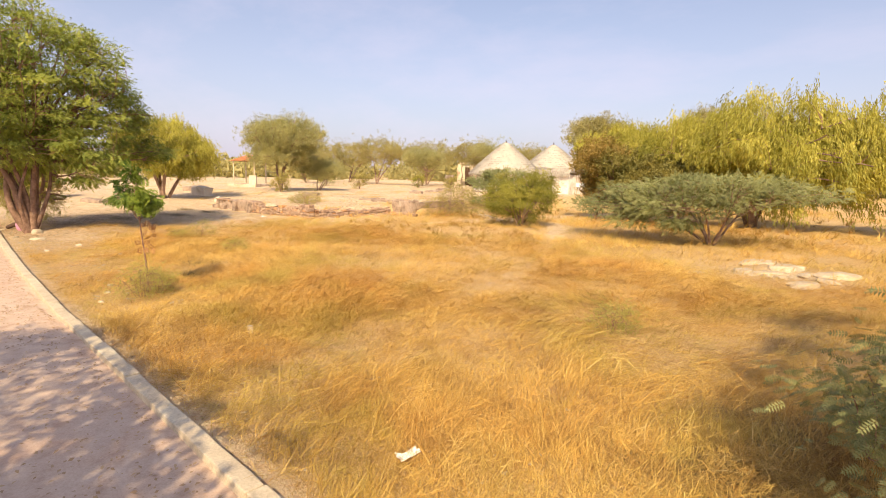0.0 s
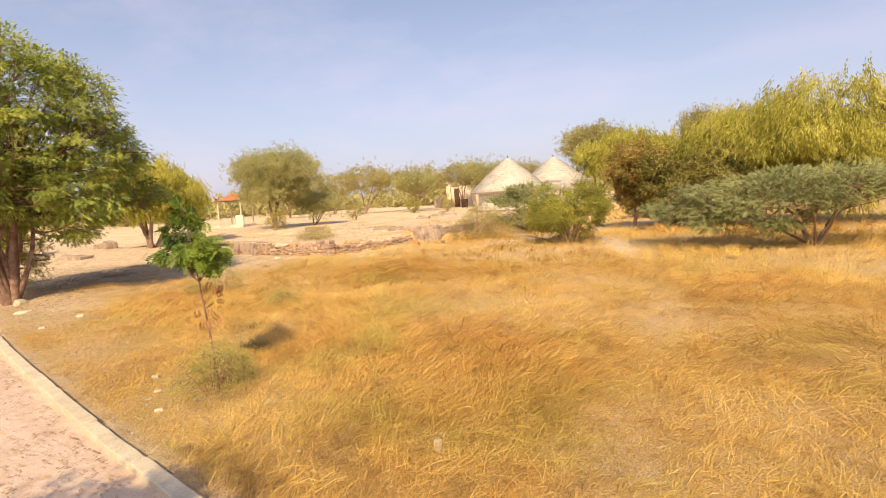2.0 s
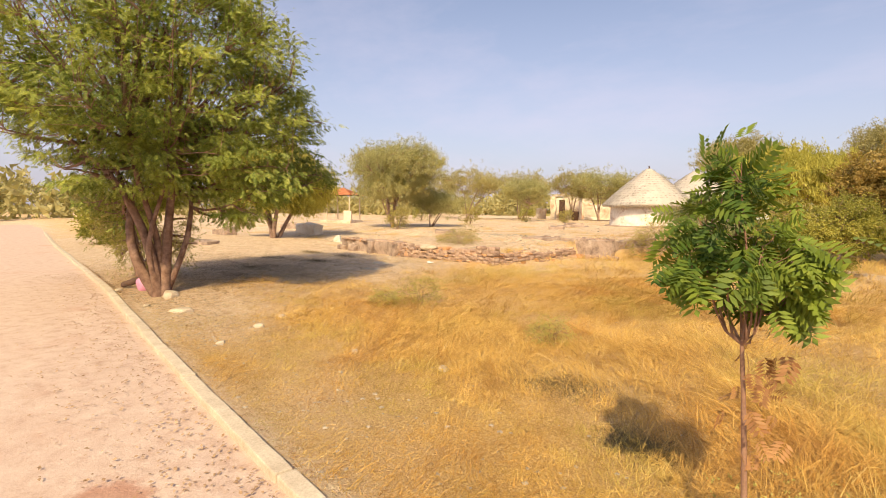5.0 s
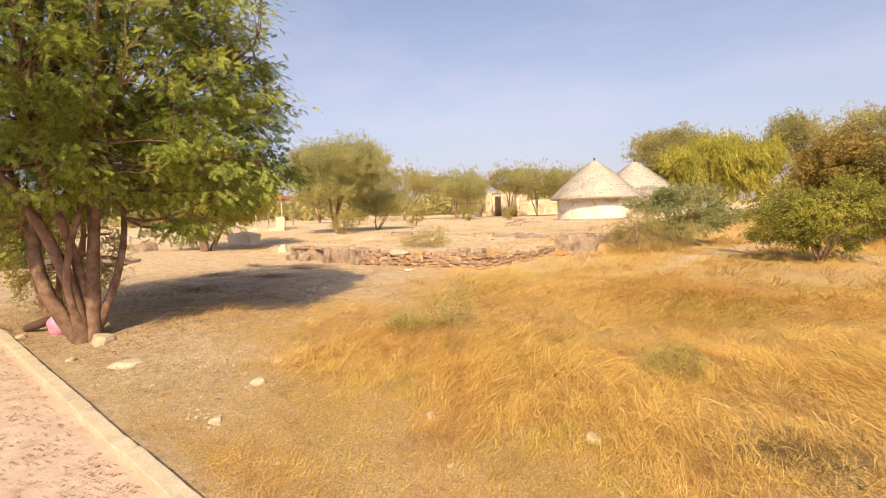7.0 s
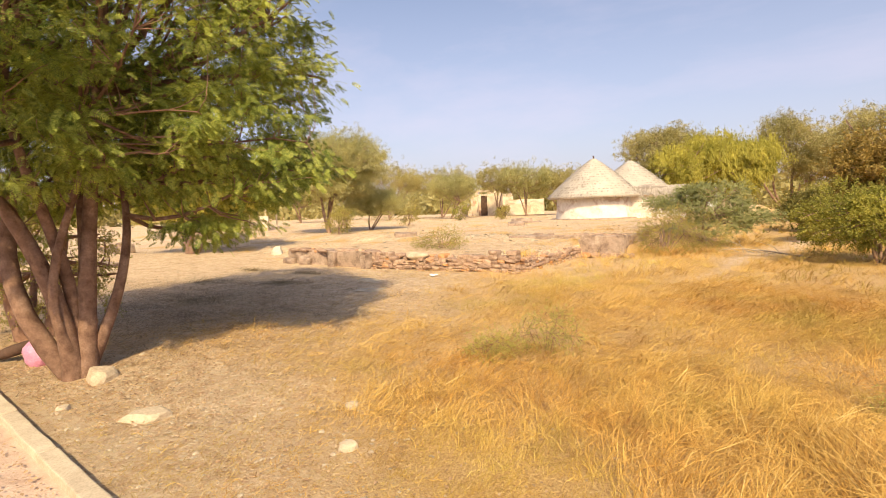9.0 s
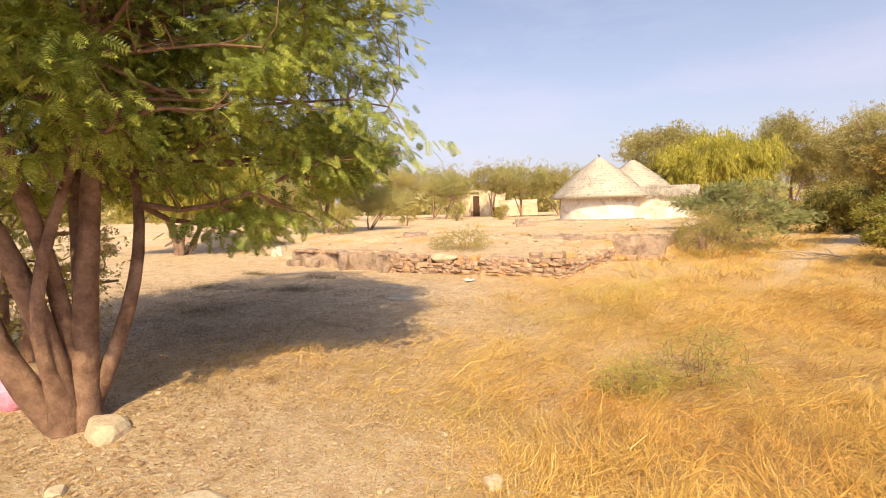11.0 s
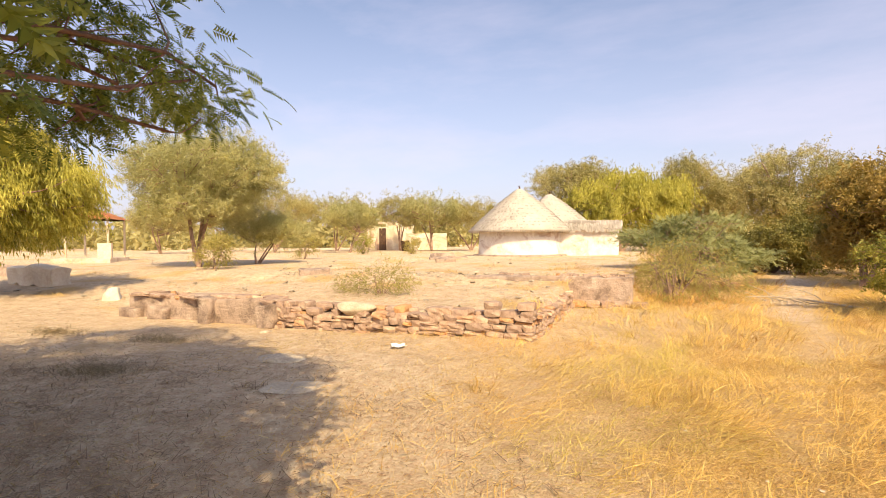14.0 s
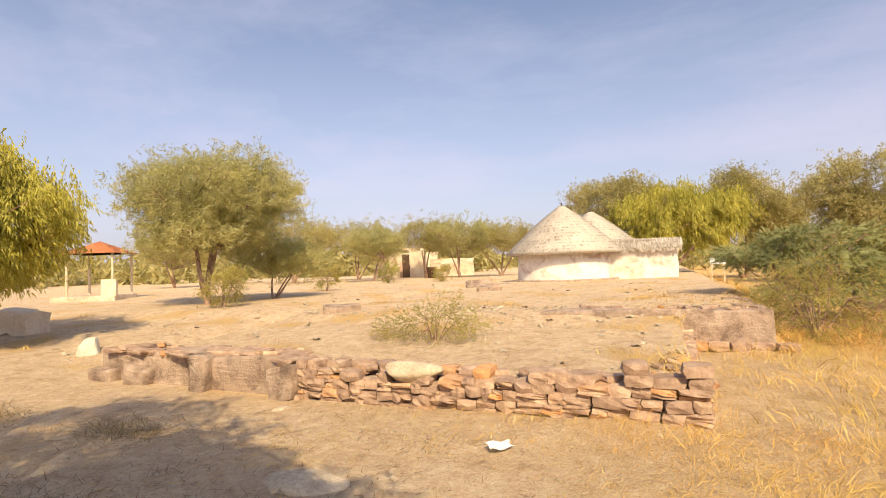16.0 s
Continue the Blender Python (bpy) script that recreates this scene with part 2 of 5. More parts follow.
M_PINK = surface("pink_plastic", [(0.3, (0.50, 0.18, 0.32)), (0.7, (0.66, 0.32, 0.46))], 9, 40, 0.4, 0.4, 0.01)
M_LITTER = surface("white_plastic", [(0.3, (0.74, 0.72, 0.68)), (0.7, (0.84, 0.82, 0.80))], 14, 50, 0.4, 0.3, 0.004)
M_LEAFLITTER = leaf_mat("fallen_leaves", (0.24, 0.14, 0.075), (0.42, 0.26, 0.14), (0.60, 0.42, 0.25), 0.1)
M_L_MAIN = leaf_mat("pinnate_leaf", (0.055, 0.100, 0.018), (0.240, 0.295, 0.050), (0.530, 0.550, 0.115), 0.28, 1.1)
M_L_SAP = leaf_mat("sapling_leaf", (0.045, 0.090, 0.015), (0.120, 0.200, 0.025), (0.300, 0.360, 0.050), 0.3, 3)
M_L_DEAD = leaf_mat("withered_leaf", (0.26, 0.11, 0.045), (0.42, 0.20, 0.085), (0.60, 0.36, 0.17), 0.2, 3)
M_L_BUSH = leaf_mat("bush_leaf", (0.100, 0.115, 0.018), (0.300, 0.295, 0.050), (0.560, 0.510, 0.110), 0.30, 1.2)
M_L_FEATHER = leaf_mat("grey_green_leaf", (0.125, 0.145, 0.060), (0.250, 0.265, 0.105), (0.400, 0.400, 0.170), 0.32)
M_L_YELLOW = leaf_mat("yellow_green_leaf", (0.190, 0.190, 0.030), (0.440, 0.415, 0.065), (0.650, 0.575, 0.125), 0.32)
M_L_DARK = leaf_mat("dark_green_leaf", (0.090, 0.095, 0.025), (0.220, 0.200, 0.050), (0.400, 0.330, 0.090), 0.2, 0.9)
M_L_RUST = leaf_mat("rusty_leaf", (0.220, 0.170, 0.045), (0.400, 0.290, 0.080), (0.480, 0.330, 0.100), 0.28, 0.9)
# these two leaf colours are lightened and greyed to stand in for distance haze
M_L_ACACIA = leaf_mat("acacia_leaf", (0.320, 0.310, 0.150), (0.500, 0.470, 0.230), (0.640, 0.600, 0.320), 0.5)
M_L_FAR = leaf_mat("far_olive_leaf", (0.280, 0.255, 0.110), (0.450, 0.395, 0.165), (0.560, 0.490, 0.230), 0.38, 0.4)
M_L_WEED = leaf_mat("weed_leaf", (0.30, 0.30, 0.08), (0.50, 0.46, 0.14), (0.68, 0.60, 0.22), 0.45, 4)
M_L_MAT = leaf_mat("dead_and_shade_mat", (0.08, 0.055, 0.02), (0.16, 0.11, 0.04), (0.26, 0.19, 0.07), 0.1, 4)
M_L_STALK = leaf_mat("dead_stalk", (0.13, 0.075, 0.04), (0.27, 0.17, 0.09), (0.44, 0.30, 0.18), 0.1, 1.5)
M_L_OLIVE = leaf_mat("olive_shrub_leaf", (0.220, 0.200, 0.060), (0.420, 0.370, 0.110), (0.620, 0.520, 0.190), 0.42, 1.5)

# ---- mesh helpers ----


def np_mesh(name, verts, quads=None, tris=None, mat=None, smooth=False):
    me = bpy.data.meshes.new(name)
    verts = np.asarray(verts, dtype=np.float32)
    nq = 0 if quads is None else len(quads)
    nt_ = 0 if tris is None else len(tris)
    me.vertices.add(len(verts))
    me.vertices.foreach_set("co", verts.ravel())
    loops = []
    if nq:
        loops.append(np.asarray(quads, dtype=np.int32).ravel())
    if nt_:
        loops.append(np.asarray(tris, dtype=np.int32).ravel())
    loops = np.concatenate(loops)
    me.loops.add(len(loops))
    me.loops.foreach_set("vertex_index", loops)
    starts = np.concatenate([np.arange(nq) * 4, nq * 4 + np.arange(nt_) * 3]).astype(np.int32)
    me.polygons.add(nq + nt_)
    me.polygons.foreach_set("loop_start", starts)
    if smooth:
        me.polygons.foreach_set("use_smooth", np.ones(nq + nt_, dtype=bool))
    me.update(calc_edges=True)
    if mat:
        me.materials.append(mat)
    return me


def put(name, me, parent=None, label="", kind="", m=None):
    ob = new(name, me)
    if parent is not None:
        ob.parent = parent
    if m is not None:
        ob.matrix_basis = m
    if label or kind:
        tagged(ob, label, kind=kind)
    return ob


def part(name, bm, material, parent, label=""):
    me = bpy.data.meshes.new(name)
    bm.to_mesh(me)
    bm.free()
    me.materials.append(material)
    return put(name, me, parent, label)


def thing(name, label, category, at=(0, 0, 0), rz=0.0, group="", kind=""):
    ob = new(name)
    ob.matrix_basis = pose(*at, 0, 0, rz)
    ob.empty_display_size = 0.2
    return tagged(ob, label, category, group, kind)


def box(size, at=(0, 0, 0), bevel=0.0, jitter=0.0, cuts=0, seed=0):
    bm = bmesh.new()
    bmesh.ops.create_cube(bm, size=1.0, matrix=Matrix.Translation(at) @ Matrix.Diagonal((*size, 1)))
    if cuts:
        bmesh.ops.subdivide_edges(bm, edges=bm.edges[:], cuts=cuts, use_grid_fill=True)
    if bevel:
        bmesh.ops.bevel(bm, geom=bm.edges[:] if not cuts else [e for e in bm.edges if len(e.link_faces) == 2 and e.calc_face_angle(0) > 0.8], offset=bevel, segments=2, affect="EDGES", profile=0.6)
    if jitter:
        for v in bm.verts:
            p = v.co * 2.3 + Vector((seed * 7.1, seed * 3.3, 0))
            v.co += noise.noise_vector(p) * jitter
    return bm


def revolve(profile, sides, wobble=0.0, seed=0.0):
    """Verts and quads of a profile [(r, z), ...] turned about z."""
    a = np.linspace(0, 2 * np.pi, sides, endpoint=False)
    V = []
    for k, (r, z) in enumerate(profile):
        w = 1 + wobble * np.sin(a * 3 + seed) * 0.6 + wobble * np.sin(a * 7 + 2 * seed + k) * 0.4
        V.append(np.stack([np.cos(a) * r * w, np.sin(a) * r * w, np.full(sides, z)], 1))
    V = np.concatenate(V)
    Q = []
    for k in range(len(profile) - 1):
        for i in range(sides):
            j = (i + 1) % sides
            Q.append((k * sides + i, k * sides + j, (k + 1) * sides + j, (k + 1) * sides + i))
    return V, Q


def tubes(lines, sides=6):
    """Joined tapered tubes; lines: [(points (n,3), radii (n,)), ...]."""
    VV, QQ, off = [], [], 0
    ang = np.linspace(0, 2 * np.pi, sides, endpoint=False)
    for pts, rad in lines:
        pts = np.asarray(pts, float)
        t = np.gradient(pts, axis=0)
        t /= np.linalg.norm(t, axis=1, keepdims=True) + 1e-9
        ref = np.where(np.abs(t[:, 2:3]) > 0.9, np.array([[1.0, 0, 0]]), np.array([[0, 0, 1.0]]))
        u = np.cross(t, ref)
        u /= np.linalg.norm(u, axis=1, keepdims=True) + 1e-9
        w = np.cross(t, u)
        ring = pts[:, None] + np.asarray(rad)[:, None, None] * (np.cos(ang)[None, :, None] * u[:, None] + np.sin(ang)[None, :, None] * w[:, None])
        n = len(pts)
        VV.append(ring.reshape(-1, 3))
        i, k = np.meshgrid(np.arange(n - 1), np.arange(sides), indexing="ij")
        k2 = (k + 1) % sides
        QQ.append(off + np.stack([i * sides + k, i * sides + k2, (i + 1) * sides + k2, (i + 1) * sides + k], -1).reshape(-1, 4))
        off += n * sides
    return np.concatenate(VV), np.concatenate(QQ)


def curve3(a, b, rng, n=6, sag=0.0, wander=0.12, lead=None):
    """A bent line from a to b; lead: the way in which it sets out."""
    a, b = np.asarray(a, float), np.asarray(b, float)
    L = np.linalg.norm(b - a)
    lead = (b - a) / (L + 1e-9) if lead is None else np.asarray(lead, float)
    c1 = a + lead * L * 0.4 + rng.normal(0, wander * L * 0.5, 3)
    c2 = a + (b - a) * 0.7 + rng.normal(0, wander * L * 0.5, 3) + np.array([0, 0, sag * L])
    t = np.linspace(0, 1, n)[:, None]
    return (1 - t) ** 3 * a + 3 * (1 - t) ** 2 * t * c1 + 3 * (1 - t) * t ** 2 * c2 + t ** 3 * b


def stamp(template, faces, pos, ax, up, scale):
    """Copies of a template (x along ax, z along up), joined. Returns verts and quads."""
    ax = ax / (np.linalg.norm(ax, axis=1, keepdims=True) + 1e-9)
    side = np.cross(up, ax)
    side /= np.linalg.norm(side, axis=1, keepdims=True) + 1e-9
    upn = np.cross(ax, side)
    T = template[None] * scale[:, None, None]
    V = pos[:, None] + T[..., 0:1] * ax[:, None] + T[..., 1:2] * side[:, None] + T[..., 2:3] * upn[:, None]
    nv = template.shape[0]
    F = faces[None] + (np.arange(len(pos)) * nv)[:, None, None]
    return V.reshape(-1, 3), F.reshape(-1, faces.shape[1])


def leaflet(base, tip, half, lift=0.0):
    """A pointed leaf as one quad: base, two shoulders and tip."""
    base, tip = np.asarray(base, float), np.asarray(tip, float)
    d = tip - base
    s = np.array([-d[1], d[0], 0]) / (np.hypot(d[0], d[1]) + 1e-9) * half
    m = base + d * 0.45 + np.array([0, 0, lift])
    return [base, m - s, tip, m + s]


def pinnate_tri(pairs=7, length=1.0, leaf=0.30, half=0.07, droop=0.12, sweep=0.35):
    """A feathery leaf of narrow leaflets, each one triangle."""
    V = []
    for i in range(pairs):
        t = (i + 1) / (pairs + 0.6)
        z, l = -droop * t * t, leaf * (1.0 - 0.5 * abs(t - 0.4))
        for s in (-1, 1):
            V += [(t * length - half, 0, z), (t * length + half, s * half * 0.6, z), (t * length + l * sweep, s * l, z - 0.12 * l)]
    V += [(length * 0.93, -half, -droop * 0.86), (length * 0.93, half, -droop * 0.86), (length * 1.15, 0, -droop * 1.25)]
    V = np.array(V, float)
    return V, np.arange(len(V)).reshape(-1, 3)


def lumpy(lobes, n, seed, scale=0.46):
    """Each lobe of a crown shrunk a little, with n smaller lumps set on its upper and outer side."""
    r = np.random.RandomState(seed)
    out = []
    for x, y, z, a, b, c in lobes:
        out.append((x, y, z, a * 0.80, b * 0.80, c * 0.80))
        for k in range(n):
            d = r.normal(size=3)
            d[2] = abs(d[2]) * 0.9 - 0.25
            d /= np.linalg.norm(d)
            q = scale * r.uniform(0.7, 1.25)
            out.append((x + d[0] * a * 0.74, y + d[1] * b * 0.74, z + d[2] * c * 0.74, a * q, b * q, c * q))
    return out


def pinnate(pairs=6, length=1.0, leaf=0.30, half=0.07, droop=0.12, sweep=0.35):
    V = []
    for i in range(pairs):
        t = (i + 1) / (pairs + 0.6)
        z = -droop * t * t
        for s in (-1, 1):
            l = leaf * (1.0 - 0.35 * abs(t - 0.45))
            V += leaflet((t * length, 0, z), (t * length + l * sweep, s * l, z - 0.10 * l), half, 0.02)
    V += leaflet((length * 0.93, 0, -droop * 0.86), (length * 1.2, 0, -droop * 1.25), half)
    V = np.array(V)
    return V, np.arange(len(V)).reshape(-1, 4)


def leafy(n=7, leaf=0.34, half=0.10, seed=3):
    """A short twig's leaves, all round it."""
    r = np.random.RandomState(seed)
    V = []
    for i in range(n):
        t = (i + 0.5) / n
        a = i * 2.4
        q = leaflet((0, 0, 0), (leaf * r.uniform(0.8, 1.2), 0, 0), half * r.uniform(0.8, 1.2), 0.02)
        e = r.uniform(0.4, 1.1)
        R = np.array(Matrix.Rotation(a, 3, "X") @ Matrix.Rotation(-e, 3, "Y"))
        V += [R @ p + np.array([t, 0, 0]) for p in q]
    V = np.array(V)
    return V, np.arange(len(V)).reshape(-1, 4)


# ---- lie of the land ----


def sst(a, b, x):
    t = np.clip((x - a) / (b - a), 0, 1)
    return t * t * (3 - 2 * t)


def fbm(x, y, s):
    return (np.sin(x * s * 1.3 + 1.7 * np.sin(y * s * 0.9)) + np.sin(y * s * 1.1 + 1.3 * np.sin(x * s * 0.7 + 2)) + 0.5 * np.sin((x + y) * s * 2.3 + 0.7)) / 2.5


KERB_X = [-60.0, -31.7, -16.9, -13.2, -11.1, -9.0, -7.5, -5.2, -3.5, -1.85, 6.0, 30.0]
KERB_Y = [4.70, 2.66, 1.85, 1.545, 1.385, 1.245, 1.16, 1.075, 1.025, 0.965, 0.82, 0.58]


def kerb_y(x):
    return np.interp(x, KERB_X, KERB_Y)


def ground_z(x, y):
    x, y = np.asarray(x, float), np.asarray(y, float)
    h = 0.27 + 0.11 * sst(10.3, 13.0, y) + 0.14 * sst(13.2, 14.2, y) + 0.08 * sst(16, 27, y)
    y0 = np.where(x < -15.2, 10.05, 13.95)
    step = sst(0, 0.3, y - y0) * (1 - sst(-14.2, np.where(y < 16.6, -13.9, -12.6), x))
    left = sst(-21.5, -26.5, x) * sst(3.5, 7.0, y)
    z = h * np.maximum(step * (1 - sst(-22.3, -23.2, x)), np.maximum(left, sst(-22, -23.4, x) * sst(9.2, 11.5, y)))
    field = sst(0.3, 1.5, y - kerb_y(x))
    z = z + field * (0.03 * fbm(x, y, 0.9) + (0.035 * fbm(x + 9, y, 3.6) + 0.022 * fbm(0.8 * x + 0.6 * y, 0.8 * y - 0.6 * x, 7.3)) * (1 - sst(-15.5, -18, x)) * (y < 22))
    z = z + 0.10 * np.exp(-((x + 15.9) ** 2 + (y - 2.5) ** 2) / 2.5) * field
    return z


def gz(x, y):
    return float(ground_z(x, y))


def steps(parts_):
    out = [np.arange(a, b, s) for a, b, s in parts_]
    return np.concatenate(out)


# how the grass lies
TRAILS = [[(-3.2, 1.4), (-3.8, 3.3), (-4.4, 7.0), (-6.6, 11.8), (-8.6, 15.5)], [(-13.3, 3.0), (-13.0, 7.4), (-11.65, 11.6), (-11.45, 14.3), (-10.7, 17.0), (-9.7, 21.4), (-9.0, 27.0)]]


def line_dist(x, y, pts):
    d = np.full(x.shape, 1e9)
    for (ax_, ay_), (bx_, by_) in zip(pts[:-1], pts[1:]):
        ux, uy = bx_ - ax_, by_ - ay_
        t = np.clip(((x - ax_) * ux + (y - ay_) * uy) / (ux * ux + uy * uy), 0, 1)
        d = np.minimum(d, np.hypot(x - ax_ - t * ux, y - ay_ - t * uy))
    return d


def cover(x, y):
    """How much grass stands at a place, 0 to 1."""
    c = sst(0.02, 0.25, y - kerb_y(x)) * (0.70 + 0.30 * sst(0.5, 1.4, y - kerb_y(x))) * (0.62 + 0.38 * sst(-0.5, 0.4, fbm(x, y, 0.8)))
    for tr in TRAILS:
        c = c * (1 - (0.20 + 0.70 * sst(10.0, 13.5, y)) * np.exp(-(line_dist(x, y, tr) / (0.24 + 0.35 * sst(12.5, 14.5, y))) ** 2))
    bare = np.exp(-(((x + 17.8) / 3.4) ** 2 + ((y - 5.6) / 3.4) ** 2) ** 2)
    bare = np.maximum(bare, 0.92 * np.exp(-(((x + 14.6) / 2.6) ** 2 + ((y - 2.3) / 1.1) ** 2) ** 2))
    bare = np.maximum(bare, np.exp(-(((x + 1.0) / 1.3) ** 2 + ((y - 10.4) / 0.8) ** 2)))
    bare = np.maximum(bare, np.exp(-(((x + 16.7) / 1.5) ** 2 + ((y - 7.7) / 1.5) ** 2) ** 2))
    bare = np.maximum(bare, 0.8 * np.exp(-(((x + 18.2) / 3.0) ** 2 + ((y - 8.8) / 1.7) ** 2) ** 2))
    c = c * (1 - 0.9 * bare) * (1 - 0.45 * sst(-12.8, -14.6, x))
    court = sst(0, 0.2, y - np.where(x < -15.2, 10.0, 13.95)) * (x < -14.1)
    c = c * (1 - 0.80 * np.maximum(court, ((x < -20.5) & ((x > -36) | (y > 8))) * 1.0))
    tuft = sst(0.15, 0.8, fbm(x * 1.3 + 4, y * 1.3, 1.4)) * 0.7
    return np.clip(c + court * tuft * 0.8, 0, 1)


gx = steps([(-900, -100, 100), (-100, -40, 6), (-40, -26, 0.8), (-26, 3, 0.16), (3, 12, 0.8), (12, 60, 6), (60, 901, 105)])
gy = steps([(-500, -60, 80), (-60, -8, 4), (-8, 0.4, 0.6), (0.4, 16, 0.16), (16, 34, 0.7), (34, 80, 5), (80, 901, 100)])
GX, GY = np.meshgrid(gx, gy, indexing="ij")
GV = np.stack([GX, GY, ground_z(GX, GY)], -1).reshape(-1, 3)
i_, j_ = np.meshgrid(np.arange(len(gx) - 1), np.arange(len(gy) - 1), indexing="ij")
ny = len(gy)
GQ = np.stack([i_ * ny + j_, (i_ + 1) * ny + j_, (i_ + 1) * ny + j_ + 1, i_ * ny + j_ + 1], -1).reshape(-1, 4)
ground = put("ground", np_mesh("ground", GV, GQ, mat=M_GROUND, smooth=True))
straw_at = ground.data.attributes.new("straw", "FLOAT", "POINT")
straw_at.data.foreach_set("value", cover(GV[:, 0], GV[:, 1]).astype(np.float32))
tagged(ground, "sandy tan soil with dry straw litter", "ground", kind="structure")

rx = steps([(-60, -26, 1.0), (-26, 4, 0.2), (4, 31, 1.5)])
RV, RQ = [], []
NW = 22
for k, x in enumerate(rx):
    yk = float(kerb_y(x)) - 0.06
    for i in range(NW):
        t = i / (NW - 1)
        y = yk - 4.6 * t
        RV.append((x, y, 0.012 + 0.012 * float(fbm(x * 1.0, y, 1.6)) * (0 < i < NW - 1)))
for k in range(len(rx) - 1):
    for i in range(NW - 1):
        a = k * NW + i
        RQ.append((a + NW, a, a + 1, a + NW + 1))
road = put("road", np_mesh("road", RV, np.array(RQ)[:, ::-1], mat=M_ROAD, smooth=True))
tagged(road, "pale pinkish packed earth road with scuffs", "road", kind="structure")


# ---- trees and shrubs ----


def crown_points(lobes, n, rng, shell=0.6):
    """Points in a crown of ellipsoids (x, y, z, rx, ry, rz), crowded towards its outside, and the way outwards."""
    w = np.array([l[3] * l[4] + l[4] * l[5] + l[3] * l[5] for l in lobes])
    pick = rng.choice(len(lobes), n, p=w / w.sum())
    L = np.array(lobes)[pick]
    d = rng.normal(size=(n, 3))
    d /= np.linalg.norm(d, axis=1, keepdims=True)
    r = rng.uniform(shell ** 3, 1.0, n) ** (1 / 3)
    r *= 1 + 0.10 * np.sin(d[:, 0] * 7 + L[:, 0]) * np.sin(d[:, 2] * 6 + 1) + 0.07 * np.sin(d[:, 1] * 11)
    return L[:, :3] + d * L[:, 3:] * r[:, None], d


def grow(lobes, rng, base, stems, limbs, twigs, r0, leads=None, sag=0.0, wander=0.14, fork=0.35, tight=1.0, stem_lines=()):
    """Stems, limbs and twigs as lines with radii; each joins the nearest older line below it."""
    C = np.average([l[:3] for l in lobes], axis=0, weights=[l[3] ** 2 for l in lobes])
    lines = [[], [], []]
    P, R = [], []

    def add(level, pts, ra, rb):
        rad = np.linspace(ra, rb, len(pts))
        lines[level].append((pts, rad))
        P.extend(pts[1:])
        R.extend(rad[1:])

    ends, _ = crown_points(lobes, stems * 30, rng, 0.2)
    high = ends[:, 2] > 0.62 * max(l[2] + l[5] for l in lobes)
    ends = np.concatenate([ends[high], ends[~high]])[:stems] if high.sum() < stems else ends[high][:stems]
    for a, b, ra in stem_lines:
        a, b = np.asarray(a, float), np.asarray(b, float)
        out = np.array([b[0] - a[0], b[1] - a[1], 0.9 * (b[2] - a[2])])
        pts = curve3(a, b, rng, 11, 0, 0.20, out / np.linalg.norm(out))
        rad = np.linspace(ra, ra * 0.42, 11)
        rad[:2] *= (1.25, 1.06)
        lines[0].append((pts, rad))
        P.extend(pts[3:])
        R.extend(rad[3:])
    for k in range(stems if not len(stem_lines) else 0):
        e = base + (ends[k] - base) * rng.uniform(0.55, 0.75) * np.array([tight, tight, 1.0])
        lead = (0.75 * (e - base) / (np.linalg.norm(e - base) + 1e-9) + np.array([0, 0, 0.25]))
        add(0, curve3(base + np.append(rng.normal(0, r0 * 0.6, 2), -0.12), e, rng, 9, 0, wander * 0.6, lead), r0 * rng.uniform(0.75, 1.05), r0 * 0.38)
    for level, n, shell, rr in ((1, limbs, 0.45, 0.42), (2, twigs, 0.8, 0.16)):
        ends, _ = crown_points(lobes, n, rng, shell)
        PP, RR = np.array(P), np.array(R)
        for e in ends:
            v = PP - e
            cost = np.linalg.norm(v, axis=1) + 0.55 * np.maximum(0, np.linalg.norm(PP - base, axis=1) - np.linalg.norm(e - base) * 0.9) + np.where(PP[:, 2] < base[2] + fork, 3, 0)
            k = int(np.argmin(cost))
            ra = min(RR[k] * 0.75, r0 * rr)
            out = (e - C) / (np.linalg.norm(e - C) + 1e-9)
            lead = 0.6 * out + 0.5 * (e - PP[k]) / (np.linalg.norm(e - PP[k]) + 1e-9)
            add(level, curve3(PP[k], e, rng, 6 if level == 1 else 5, sag, wander, lead), ra, ra * 0.4 if level == 1 else max(0.003, ra * 0.3))
    return lines, C


def on_lines(lines, n, rng, spread):
    """Points along twigs, with the way that they run."""
    segs = np.concatenate([np.stack([p[-3:-1], p[-2:]], 1) for p, _ in lines])
    ln = np.linalg.norm(segs[:, 1] - segs[:, 0], axis=1)
    k = rng.choice(len(segs), n, p=ln / ln.sum())
    t = rng.uniform(0, 1, (n, 1))
    pos = segs[k, 0] * (1 - t) + segs[k, 1] * t + rng.normal(0, spread, (n, 3))
    d = (segs[k, 1] - segs[k, 0]) / (ln[k, None] + 1e-9)
    return pos, d


